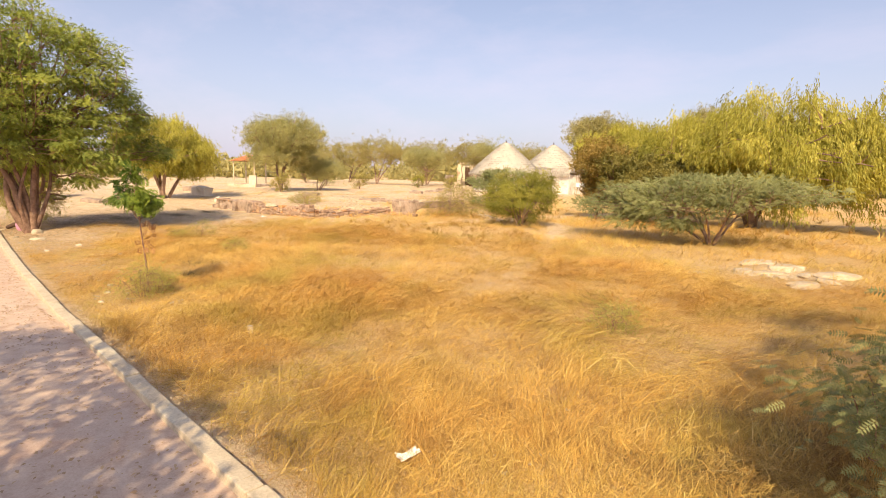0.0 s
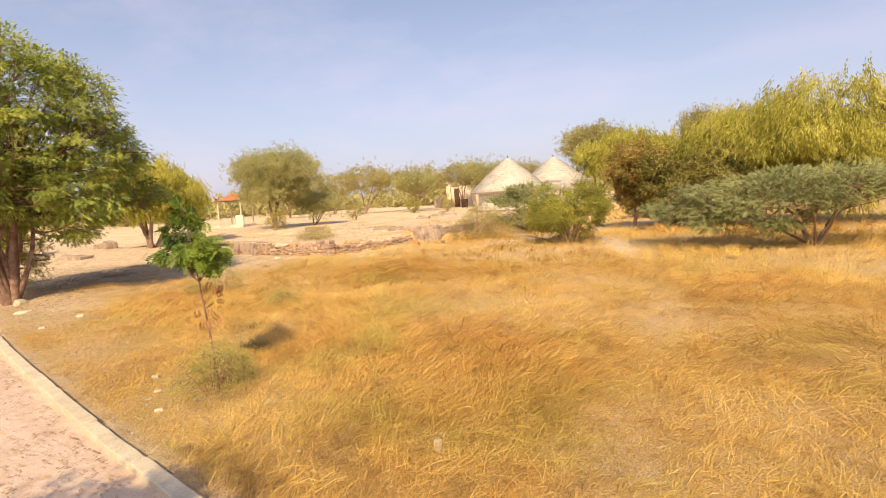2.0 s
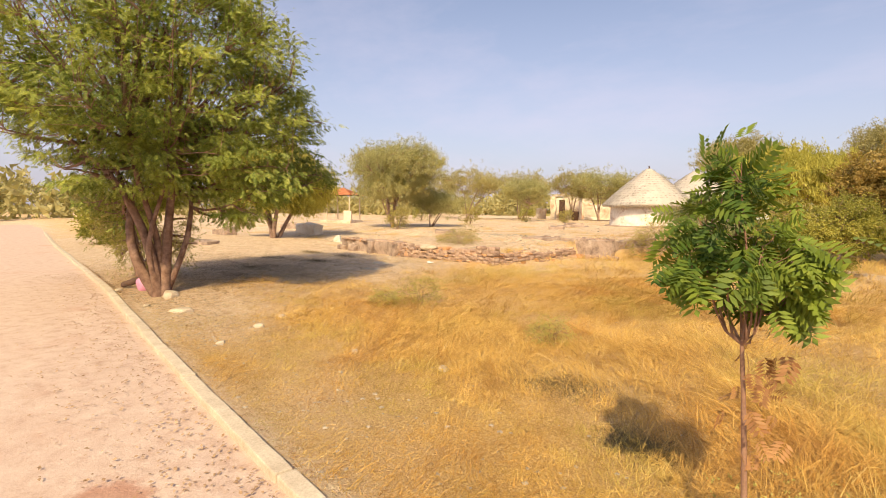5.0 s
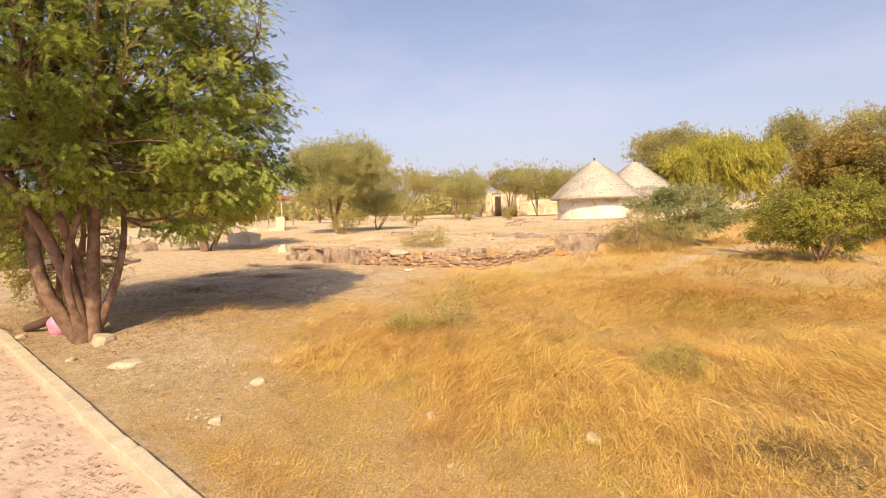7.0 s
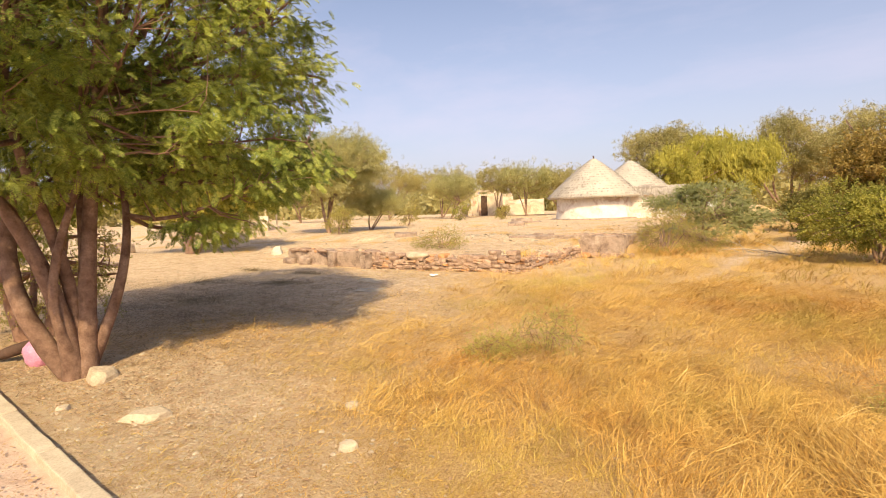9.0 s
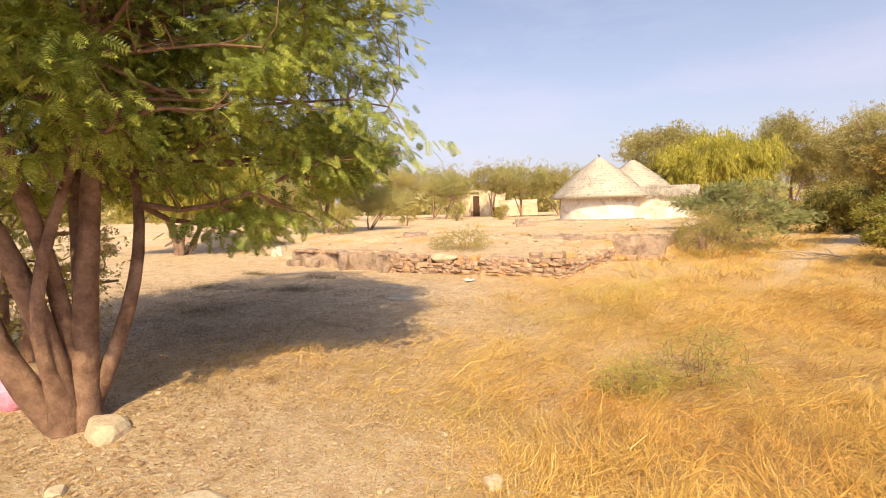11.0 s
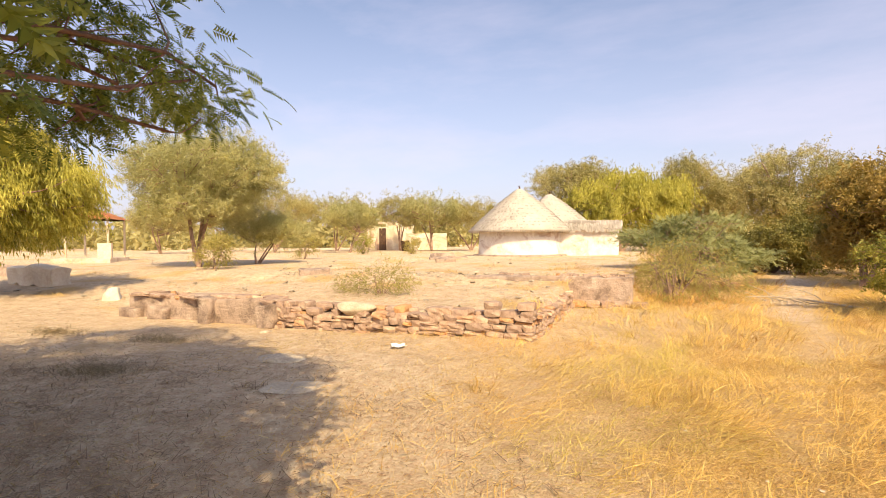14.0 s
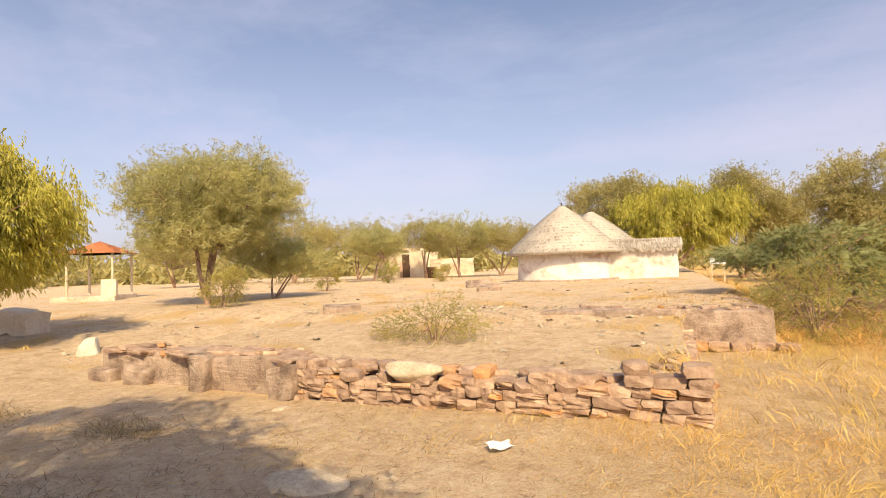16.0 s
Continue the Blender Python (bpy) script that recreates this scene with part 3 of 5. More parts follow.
def tree(name, label, category, at, lobes, leaf, leaf_m, n_leaf, size, stems=3, limbs=30, twigs=180, r0=0.08, seed=1, droop=0.25, mode="spray", spread=0.05, bark=None, outer=0.45, crown_label="", group="", tight=1.0, fork=0.35, twig_sides=3, limb_parts=True, stem_lines=(), patchy=0.35, flat=0.35):
    """A tree or shrub; lobes are given from its base. mode: spray (leaves set out along the twigs) or hang."""
    rng = np.random.RandomState(seed)
    base = np.zeros(3)
    lines, C = grow(lobes, rng, base, stems, limbs, twigs, r0, fork=fork, tight=tight, stem_lines=stem_lines)
    th = thing(name, label, category, at, group=group)
    if limb_parts:
        for pts, rad in lines[0]:
            v, q = tubes([(pts, rad)], 9)
            put("stem", np_mesh("stem", v, q, mat=bark or M_BARK, smooth=True), th)
        for pts, rad in lines[1]:
            v, q = tubes([(pts, rad)], 6)
            put("limb", np_mesh("limb", v, q, mat=bark or M_BARK, smooth=True), th)
        rest = lines[2]
    else:
        rest = lines[0] + lines[1] + lines[2]
    v, q = tubes(rest, twig_sides)
    put("brushwood", np_mesh("brushwood", v, q, mat=M_TWIG, smooth=True), th, kind="stuff")
    n1 = int(n_leaf * (1 - outer))
    pos, d = on_lines(lines[2], n1, rng, spread)
    pos2, d2 = crown_points(lobes, n_leaf - n1, rng, 0.80)
    # the outer leaves gather in clumps round twig ends, some full and some thin
    tips = np.array([p[-1] for p, _ in lines[2]])
    full = np.exp(rng.normal(0, patchy, len(tips)))
    k = rng.choice(len(tips), len(pos2), p=full / full.sum())
    off = rng.normal(0, spread * 2.6, (len(pos2), 3)) * (np.array([1, 1, flat]) if mode == "pad" else 1.0)
    if mode == "pad":
        d2 = off / (np.linalg.norm(off, axis=1, keepdims=True) + 1e-9)
    pos2 = np.where(rng.uniform(size=(len(pos2), 1)) < 0.9, tips[k] + off, pos2)
    pos, d = np.concatenate([pos, pos2]), np.concatenate([d, d2])
    out = (pos - C) / (np.linalg.norm(pos - C, axis=1, keepdims=True) + 1e-9)
    ax = 0.6 * d + 0.5 * out + rng.normal(0, 0.35, pos.shape)
    ax[:, 2] -= droop
    # leaves turn their faces to the light
    light = np.array(SUN_TO)
    up = np.array([0, 0, 0.35]) + 0.25 * out + 0.6 * light + rng.normal(0, 0.34 if mode == "pad" else 0.6, pos.shape)
    if mode == "hang":
        ax = np.array([0, 0, -1.0]) + rng.normal(0, 0.24, pos.shape) + 0.25 * out
        up = 0.6 * out + 0.5 * light + rng.normal(0, 0.5, pos.shape)
    keep = pos[:, 2] > -0.02
    sc = size * rng.uniform(0.7, 1.25, len(pos))
    v, q = stamp(leaf[0], leaf[1], pos[keep], ax[keep], up[keep], sc[keep])
    crown = np_mesh("crown", v, None, q, mat=leaf_m) if q.shape[1] == 3 else np_mesh("crown", v, q, mat=leaf_m)
    put("crown", crown, th, crown_label, "stuff")
    return th


def tuft(n=16, leaf=0.34, half=0.055, flat=0.55, hang=0.0, seed=7):
    """A clump of small narrow leaflets, each one triangle; hang: all run down the shoot (x)."""
    r = np.random.RandomState(seed)
    V = []
    for i in range(n):
        c = r.normal(size=3)
        c *= r.uniform(0.2, 1.0) ** 0.5 / np.linalg.norm(c)
        c *= np.array([1.0, 0.30, 0.30]) if hang else np.array([0.6, 0.6, 0.6 * flat])
        d = r.normal(size=3) * (1 - 0.75 * hang) + np.array([1.4 * hang, 0, 0])
        d /= np.linalg.norm(d)
        s = np.cross(d, r.normal(size=3))
        s /= np.linalg.norm(s)
        l = leaf * r.uniform(0.7, 1.3)
        V += [c - s * half, c + s * half, c + d * l]
    V = np.array(V)
    return V, np.arange(len(V)).reshape(-1, 3)


PIN7 = pinnate_tri(7, 1.0, 0.34, 0.08, 0.22)
TUFT, TUFT_HANG, TUFT_LEAF = tuft(), tuft(18, 0.42, 0.05, hang=1.0), tuft(14, 0.40, 0.10, 0.9)
TUFT_FLAT = tuft(16, 0.32, 0.05, 0.3)
TUFT_WOODS = tuft(12, 0.55, 0.13, 0.8)
FEATHER = pinnate_tri(6, 1.0, 0.30, 0.065, 0.10, 0.2)
FEATHER_FAR = pinnate_tri(2, 1.0, 0.42, 0.14, 0.10, 0.2)
LEAF_FAR = leafy(4, 0.5, 0.16)
NEEM = pinnate(5, 1.0, 0.52, 0.085, 0.25, 0.5)
TWIGLEAF = leafy()


def P3(x, y, dz=0.0):
    return (x, y, gz(x, y) + dz)


# the big many-stemmed roadside tree
tree("roadside_tree", "broad many-stemmed tree with feathery green leaves beside the kerb", "tree", P3(-15.7, 2.35, -0.03),
     [(-0.58, -0.04, 3.85, 2.1, 2.1, 1.75), (0.32, 0.50, 3.45, 1.7, 1.7, 1.3), (-0.08, 1.36, 3.0, 1.6, 1.5, 1.0), (-1.58, -0.64, 3.45, 1.7, 1.7, 1.4), (-1.10, 1.05, 4.1, 1.8, 1.8, 1.35), (0.42, -0.94, 3.65, 1.5, 1.4, 1.4), (-0.68, 2.16, 3.1, 0.9, 0.8, 0.5), (0.67, 1.21, 1.75, 0.6, 0.6, 0.4), (0.52, 0.26, 2.2, 0.9, 0.8, 0.5), (-0.43, 3.06, 2.2, 0.45, 0.42, 0.4), (0.95, 0.96, 2.2, 0.75, 0.7, 0.42), (1.45, 1.15, 1.85, 0.42, 0.4, 0.25), (0.2, 1.15, 1.34, 0.8, 0.4, 0.15), (1.2, -1.25, 2.75, 0.6, 0.6, 0.35), (-1.5, -0.1, 1.7, 0.9, 0.8, 0.6), (-0.9, 1.0, 1.9, 0.7, 0.6, 0.45), (0.45, 0.4, 4.25, 1.4, 1.4, 0.9), (0.1, -0.6, 2.05, 1.0, 0.9, 0.45), (-0.7, 0.3, 2.0, 1.2, 1.1, 0.5), (-0.38, 2.95, 2.08, 0.42, 0.38, 0.26), (-0.95, 2.75, 2.0, 0.42, 0.36, 0.26), (-0.85, 3.62, 2.18, 0.18, 0.18, 0.11)],
     PIN7, M_L_MAIN, 56000, 0.094, stems=6, limbs=190, twigs=2000, r0=0.07, seed=4, droop=0.22, spread=0.048, outer=0.80, mode="pad", patchy=0.7, flat=0.30,
     stem_lines=[((0, -0.05, -0.1), (-0.15, -0.85, 2.2), 0.085), ((0.03, -0.02, 0.05), (0.25, -0.4, 2.5), 0.065), ((-0.04, 0.0, -0.05), (-0.35, -0.1, 2.8), 0.085), ((0.04, 0.04, -0.1), (0.15, 0.28, 2.6), 0.10), ((0.0, 0.08, 0.1), (-0.1, 0.5, 2.0), 0.055), ((-0.08, 0, 0.0), (-0.95, -0.5, 2.5), 0.07), ((-0.06, 0.06, 0.0), (-0.9, 0.6, 2.5), 0.065), ((0.05, -0.04, 0.2), (0.5, 0.0, 2.3), 0.045)], crown_label="feathery green leaves", fork=0.45, tight=0.97, bark=M_ROADBARK)
# its neighbour behind, a thin grey shrub
tree("roadside_shrub", "thin straggling grey-green shrub beside the road", "shrub", P3(-18.0, 2.75), [(0, 0, 1.0, 1.0, 0.9, 0.9), (-0.6, 0.2, 0.5, 0.7, 0.6, 0.5), (-0.2, -0.3, 1.7, 0.9, 0.8, 0.5)],
     TWIGLEAF, M_L_OLIVE, 3600, 0.09, stems=3, stem_lines=[((0, -0.1, -0.1), (-0.25, -0.5, 1.9), 0.11), ((0.05, 0.1, -0.05), (0.15, 0.25, 1.6), 0.07), ((-0.1, 0, -0.05), (-0.6, 0.2, 1.2), 0.05)], limbs=24, twigs=140, r0=0.075, seed=8, bark=M_TWIG)
tree("light_green_bush", "light green leafy bush at the roadside", "bush", P3(-30.0, 4.6), [(0, 0, 0.9, 1.5, 1.2, 1.1)],
     LEAF_FAR, M_L_BUSH, 5000, 0.17, stems=4, limbs=20, twigs=120, r0=0.05, seed=9)
# sapling
tree("neem_sapling", "young sapling with glossy green drooping leaves", "sapling", P3(-7.1, 2.12),
     [(-0.06, -0.08, 1.42, 0.14, 0.14, 0.18), (0.03, 0.0, 1.25, 0.16, 0.16, 0.13), (-0.12, -0.12, 1.27, 0.15, 0.15, 0.14), (-0.05, -0.06, 1.56, 0.08, 0.08, 0.1)],
     NEEM, M_L_SAP, 330, 0.10, stems=1, limbs=12, twigs=46, r0=0.019, seed=3, droop=0.8, spread=0.02, outer=0.3, fork=0.8, bark=M_TWIG)
# round bush
tree("round_bush", "dense round bush with small yellow-green leaves", "bush", P3(-9.0, 13.9),
     lumpy([(0, 0, 0.85, 1.20, 1.10, 0.85), (0.5, 0.2, 1.05, 0.80, 0.8, 0.65), (-0.6, -0.1, 0.8, 0.8, 0.8, 0.65)], 5, 11),
     TWIGLEAF, M_L_BUSH, 6500, 0.125, stems=9, limbs=60, twigs=420, r0=0.04, seed=11, spread=0.035, outer=0.7, patchy=0.8)
# low feathery thorn trees
tree("feathery_thorn_bush", "low wide thorn bush with feathery grey-green leaves", "bush", P3(-3.2, 13.5),
     [(0, 0, 1.45, 1.6, 1.3, 0.20), (-1.5, 0.0, 1.25, 1.3, 1.1, 0.20), (-2.4, -0.1, 0.85, 1.0, 0.9, 0.18), (1.3, 0.4, 1.30, 1.2, 1.1, 0.18), (-0.6, -0.7, 0.95, 1.4, 0.8, 0.18), (-1.3, -0.7, 0.55, 1.1, 0.6, 0.15), (0.5, -0.6, 1.15, 1.0, 0.8, 0.15)],
     FEATHER, M_L_FEATHER, 9500, 0.13, stems=7, limbs=70, twigs=520, r0=0.045, seed=12, droop=0.05, spread=0.07, mode="pad", outer=0.7, patchy=0.8, flat=0.28)
tree("feathery_thorn_bush", "feathery grey-green thorn bush beside the low wall", "bush", P3(-12.9, 18.2),
     [(0, 0, 1.15, 1.3, 1.2, 0.22), (0.9, 0.2, 0.8, 1.0, 1.0, 0.2), (-0.7, 0.1, 1.3, 0.9, 0.9, 0.2), (0.3, -0.3, 1.6, 0.9, 0.8, 0.18), (0.2, -0.6, 0.55, 1.2, 0.8, 0.2)],
     FEATHER, M_L_FEATHER, 6500, 0.14, stems=7, limbs=46, twigs=300, r0=0.04, seed=13, droop=0.05, spread=0.07, mode="pad", outer=0.7, patchy=0.8, flat=0.28)
tree("olive_shrub", "olive-yellow wiry shrub growing at the wall's end", "shrub", P3(-13.3, 15.1),
     [(0, 0, 0.40, 0.9, 1.0, 0.5), (0.5, 0.6, 0.55, 1.0, 0.8, 0.5), (-0.3, 0.8, 0.7, 0.7, 0.8, 0.5), (0.1, 0.4, 1.0, 0.5, 0.5, 0.25), (0.9, 0.2, 0.35, 0.6, 0.6, 0.3)],
     TWIGLEAF, M_L_OLIVE, 3200, 0.075, stems=14, limbs=50, twigs=300, r0=0.02, seed=14, spread=0.05, patchy=0.7)
# big trees
tree("weeping_tree", "large weeping tree with hanging yellow-green foliage", "tree", P3(-3.6, 20.2),
     lumpy([(0, 0, 2.95, 2.5, 2.4, 2.0), (2.1, 0.3, 2.3, 2.2, 2.0, 1.7), (-2.0, 0.2, 2.6, 1.8, 1.9, 1.5), (3.8, 0.6, 1.5, 1.7, 1.6, 1.3), (0.6, -0.8, 1.7, 2.4, 1.6, 1.4)], 6, 15),
     TUFT_HANG, M_L_YELLOW, 8500, 0.30, stems=5, limbs=60, twigs=520, r0=0.13, seed=15, mode="hang", spread=0.075, outer=0.75, patchy=0.8)
tree("dark_bushy_tree", "dense dark green bushy tree with rusty leaf tips", "tree", P3(-7.6, 19.2),
     lumpy([(0, 0, 1.5, 1.7, 1.6, 1.4), (1.4, -0.2, 1.6, 1.4, 1.3, 1.2), (-0.9, 0.2, 1.9, 1.0, 1.1, 0.9)], 5, 16),
     TUFT_LEAF, M_L_DARK, 6500, 0.20, stems=6, limbs=60, twigs=420, r0=0.08, seed=16, spread=0.055, outer=0.7, patchy=0.8)
tree("rusty_bush", "bush with rust-coloured leaves on its top", "bush", P3(-8.9, 19.0),
     lumpy([(0, 0, 2.1, 1.3, 1.2, 0.85), (0.3, 0.4, 1.3, 1.1, 1.0, 0.8)], 5, 17), TUFT_LEAF, M_L_RUST, 3200, 0.19, stems=4, limbs=30, twigs=260, r0=0.06, seed=17, spread=0.06, outer=0.7, patchy=0.8)
tree("weeping_tree", "yellow-green weeping tree behind the round hut", "tree", P3(-15.2, 35.5),
     lumpy([(0, 0, 3.0, 2.6, 2.3, 1.9), (1.6, 0.2, 2.5, 1.9, 1.8, 1.7)], 5, 18), TUFT_HANG, M_L_YELLOW, 4200, 0.42, stems=4, limbs=40, twigs=300, r0=0.12, seed=18, mode="hang", spread=0.10, outer=0.75, patchy=0.8)
tree("thorn_tree", "tall olive thorn tree behind the hut", "tree", P3(-18.2, 38.5),
     lumpy([(0, 0, 4.0, 3.0, 2.8, 1.8), (1.8, 0, 3.3, 2.4, 2.2, 1.6)], 5, 19), TUFT, M_L_FAR, 4600, 0.36, stems=4, limbs=40, twigs=320, r0=0.12, seed=19, spread=0.12, outer=0.7, patchy=0.7)
tree("thorn_tree", "tall olive thorn tree in the far thicket", "tree", P3(-6.6, 33.5),
     lumpy([(0, 0, 4.2, 2.5, 2.4, 1.8), (1.4, 0, 3.3, 2.1, 2.0, 1.7), (-1.0, 0, 2.9, 1.7, 1.7, 1.3)], 5, 20), TUFT, M_L_FAR, 4600, 0.36, stems=4, limbs=40, twigs=320, r0=0.13, seed=20, spread=0.12, outer=0.7, patchy=0.7)
tree("thorn_tree", "pale olive thorn tree in the far thicket", "tree", P3(-11.0, 42.0),
     lumpy([(0, 0, 4.4, 2.6, 2.4, 1.8), (1.8, 0, 3.4, 2.0, 2.0, 1.6)], 5, 21), TUFT, M_L_FAR, 4600, 0.36, stems=4, limbs=40, twigs=320, r0=0.13, seed=21, spread=0.13, outer=0.7, patchy=0.7)
tree("thicket_bush", "dark green thicket bush behind the path", "bush", P3(-9.5, 26.0),
     lumpy([(0.4, 0, 0.9, 2.4, 1.8, 1.0), (2.2, 0, 1.5, 1.6, 1.6, 1.2)], 5, 22), TUFT_LEAF, M_L_DARK, 4200, 0.24, stems=5, limbs=30, twigs=160, r0=0.08, seed=22, spread=0.12)
# left side
tree("acacia_tree", "umbrella-crowned acacia with fine olive leaves", "tree", P3(-27.35, 16.15),
     lumpy([(0, 0, 3.05, 2.25, 2.2, 1.45), (0.9, 0.3, 2.75, 1.7, 1.6, 1.1), (-1.1, -0.3, 2.75, 1.5, 1.5, 1.1), (0.1, 0.1, 2.0, 1.9, 1.8, 0.55)], 4, 23),
     TUFT, M_L_ACACIA, 9000, 0.23, stems=3, limbs=70, twigs=620, r0=0.105, seed=23, droop=0.0, spread=0.09, outer=0.6, fork=0.9, tight=0.30)
tree("small_acacia", "small acacia with a thin olive crown", "tree", P3(-27.2, 18.6),
     [(0, 0, 1.35, 1.2, 1.1, 0.5), (0.7, 0.4, 1.25, 0.9, 0.9, 0.4)], TUFT, M_L_ACACIA, 1500, 0.24, stems=3, limbs=24, twigs=150, r0=0.045, seed=24, droop=0.0, spread=0.09, fork=0.6)
tree("weeping_tree", "rounded weeping tree with bright yellow-green foliage", "tree", P3(-26.0, 9.1),
     [(0, 0, 2.55, 1.8, 1.8, 1.15), (1.0, 0.7, 2.2, 1.2, 1.2, 0.9), (-0.9, -0.4, 2.4, 1.4, 1.4, 1.05), (0.3, 1.2, 2.0, 1.1, 1.1, 0.8)],
     TUFT_HANG, M_L_YELLOW, 6500, 0.24, stems=4, limbs=50, twigs=420, r0=0.12, seed=25, mode="hang", spread=0.065, outer=0.75, patchy=0.8, fork=0.6)
for k, (x, y, h, r, leafm, sd) in enumerate([(-38.5, 33.0, 4.3, 2.6, M_L_FAR, 31), (-37.0, 38.6, 4.3, 2.7, M_L_FAR, 32), (-31.6, 39.4, 4.1, 2.1, M_L_FAR, 33), (-28.6, 38.6, 4.0, 2.2, M_L_ACACIA, 34), (-26.2, 40.5, 3.6, 2.2, M_L_FAR, 35), (-32.2, 33.0, 3.2, 1.7, M_L_ACACIA, 36), (-48.0, 37.0, 4.4, 2.9, M_L_FAR, 37), (-46.0, 30.0, 3.4, 2.2, M_L_FAR, 38)]):
    tree("umbrella_thorn", "flat-crowned thorn tree with pale olive leaves", "tree", P3(x, y),
         [(0, 0, h * 0.76, r, r, h * 0.24), (r * 0.4, 0.2, h * 0.68, r * 0.75, r * 0.7, h * 0.18)], TUFT, leafm, 1900, 0.32, stems=3, limbs=24, twigs=170, r0=0.08, seed=sd, droop=0.0, spread=0.14, group="far thorn trees", fork=0.8)
for k, (x, y, s, lm, sd) in enumerate([(-29.2, 29.5, 0.55, M_L_BUSH, 41), (-26.3, 30.0, 0.45, M_L_OLIVE, 42), (-35.5, 25.0, 0.7, M_L_BUSH, 43), (-28.0, 22.5, 0.6, M_L_OLIVE, 44), (-25.6, 15.0, 0.5, M_L_OLIVE, 45)] ):
    tree("dry_shrub", "half-dry yellow-green shrub on bare sand", "shrub", P3(x, y),
         [(0, 0, 0.9 * s, 0.9 * s, 0.9 * s, 0.7 * s), (0.5 * s, 0.2 * s, 1.4 * s, 0.6 * s, 0.6 * s, 0.5 * s)], TWIGLEAF, lm, 700, 0.12, stems=5, limbs=18, twigs=70, r0=0.02, seed=sd, spread=0.05, group="shrubs on the bare ground")
tree("wispy_shrub", "wispy half-dry shrub spreading on the court's sand", "shrub", P3(-18.4, 11.95),
     [(0, 0, 0.20, 0.75, 0.5, 0.22), (0.15, 0.1, 0.42, 0.42, 0.35, 0.22), (-0.55, 0, 0.10, 0.5, 0.4, 0.14)],
     TWIGLEAF, M_L_OLIVE, 1500, 0.06, stems=9, limbs=24, twigs=90, r0=0.010, seed=46, spread=0.05, fork=0.02, limb_parts=False)
# right of the road's start, and the trees behind it that shade it
tree("leaning_thorn_tree", "spreading thorn tree with feathery green branches by the road", "tree", P3(1.75, 2.95),
     [(-0.15, 0, 1.9, 1.2, 1.4, 0.5), (0.0, 1.5, 2.1, 1.2, 1.0, 0.5), (-0.95, -0.6, 1.05, 0.55, 0.5, 0.32), (-1.15, -0.2, 0.62, 0.55, 0.5, 0.34), (-1.3, 0.5, 0.45, 0.45, 0.45, 0.3), (-0.3, -1.2, 1.85, 0.85, 0.8, 0.4), (0.4, -1.9, 2.2, 1.1, 0.9, 0.45)],
     FEATHER, M_L_FEATHER, 20000, 0.066, stems=5, limbs=60, twigs=420, r0=0.04, seed=51, droop=0.05, spread=0.05, mode="pad", outer=0.6, patchy=0.9, flat=0.3)
tree("shade_tree", "leafy roadside tree casting shade on the road", "tree", P3(-1.8, -3.5),
     [(0, 0, 3.4, 1.8, 1.2, 0.8), (1.0, 0.8, 3.0, 0.9, 0.7, 0.6)], FEATHER_FAR, M_L_MAIN, 1400, 0.30, stems=4, limbs=30, twigs=150, r0=0.10, seed=52, spread=0.12)

# woods all round the horizon
rng = np.random.RandomState(77)
WV, WQ, woff = [], [], 0
for k in range(420):
    a = rng.uniform(0, 2 * np.pi)
    d = rng.uniform(56, 150)
    x, y = -18 + math.cos(a) * d, 15 + math.sin(a) * d
    if x > -64 and abs(y - float(kerb_y(x)) + 2.4) < 6:
        continue
    h, r = rng.uniform(2.8, 5.2), rng.uniform(2.4, 4.6)
    lob = [(x, y, h * 0.5, r, r, h * 0.5), (x + rng.normal(0, 1.5), y + rng.normal(0, 1.5), h * 0.7, r * 0.7, r * 0.7, h * 0.4)]
    n = 30
    p, d3 = crown_points(lob, n, rng, 0.75)
    v, q = stamp(TUFT_WOODS[0], TUFT_WOODS[1], p, d3 + rng.normal(0, 0.5, p.shape), np.array([0, 0, 1.0]) + rng.normal(0, 0.5, p.shape), rng.uniform(1.3, 2.1, n))
    WV.append(v), WQ.append(q + woff)
    woff += len(v)
woods = put("far_woods", np_mesh("far_woods", np.concatenate(WV), None, np.concatenate(WQ), mat=M_L_FAR))
tagged(woods, "hazy olive thorn scrub on the horizon", "woods", kind="stuff")

# ---- low walls round the raised court ----


def stone_mesh(seed):
    """A worn block: rounded arrises, uneven faces."""
    r = random.Random(seed)
    bm = bmesh.new()
    bmesh.ops.create_cube(bm, size=1.0)
    bmesh.ops.subdivide_edges(bm, edges=bm.edges[:], cuts=1, use_grid_fill=True)
    skew = [r.uniform(-0.08, 0.08) for _ in range(4)]
    for v in bm.verts:
        p = v.co * 2
        f = (abs(p.x) ** 6 + abs(p.y) ** 6 + abs(p.z) ** 6) ** (-1 / 6)
        q = p * f * 0.525
        q = Vector((q.x + skew[0] * q.z + skew[1] * q.y, q.y + skew[2] * q.x, q.z + skew[3] * q.x))
        v.co = q + noise.noise_vector(v.co * 2.6 + Vector((seed * 5.7, seed * 2.9, seed))) * 0.14
    me = bpy.data.meshes.new("stone")
    bm.to_mesh(me)
    bm.free()
    me.materials.append(M_STONE)
    return me


STONES = [stone_mesh(s) for s in range(16)]


def lay(parent, x, y, z, l, w, h, rz=0.0, k=0, tilt=0.0, name="stone"):
    ob = new(name, STONES[k % len(STONES)])
    ob.parent = parent
    ob.matrix_basis = pose(x, y, z, tilt, tilt * 0.5, rz) @ Matrix.Diagonal((l, w, h, 1))
    return ob


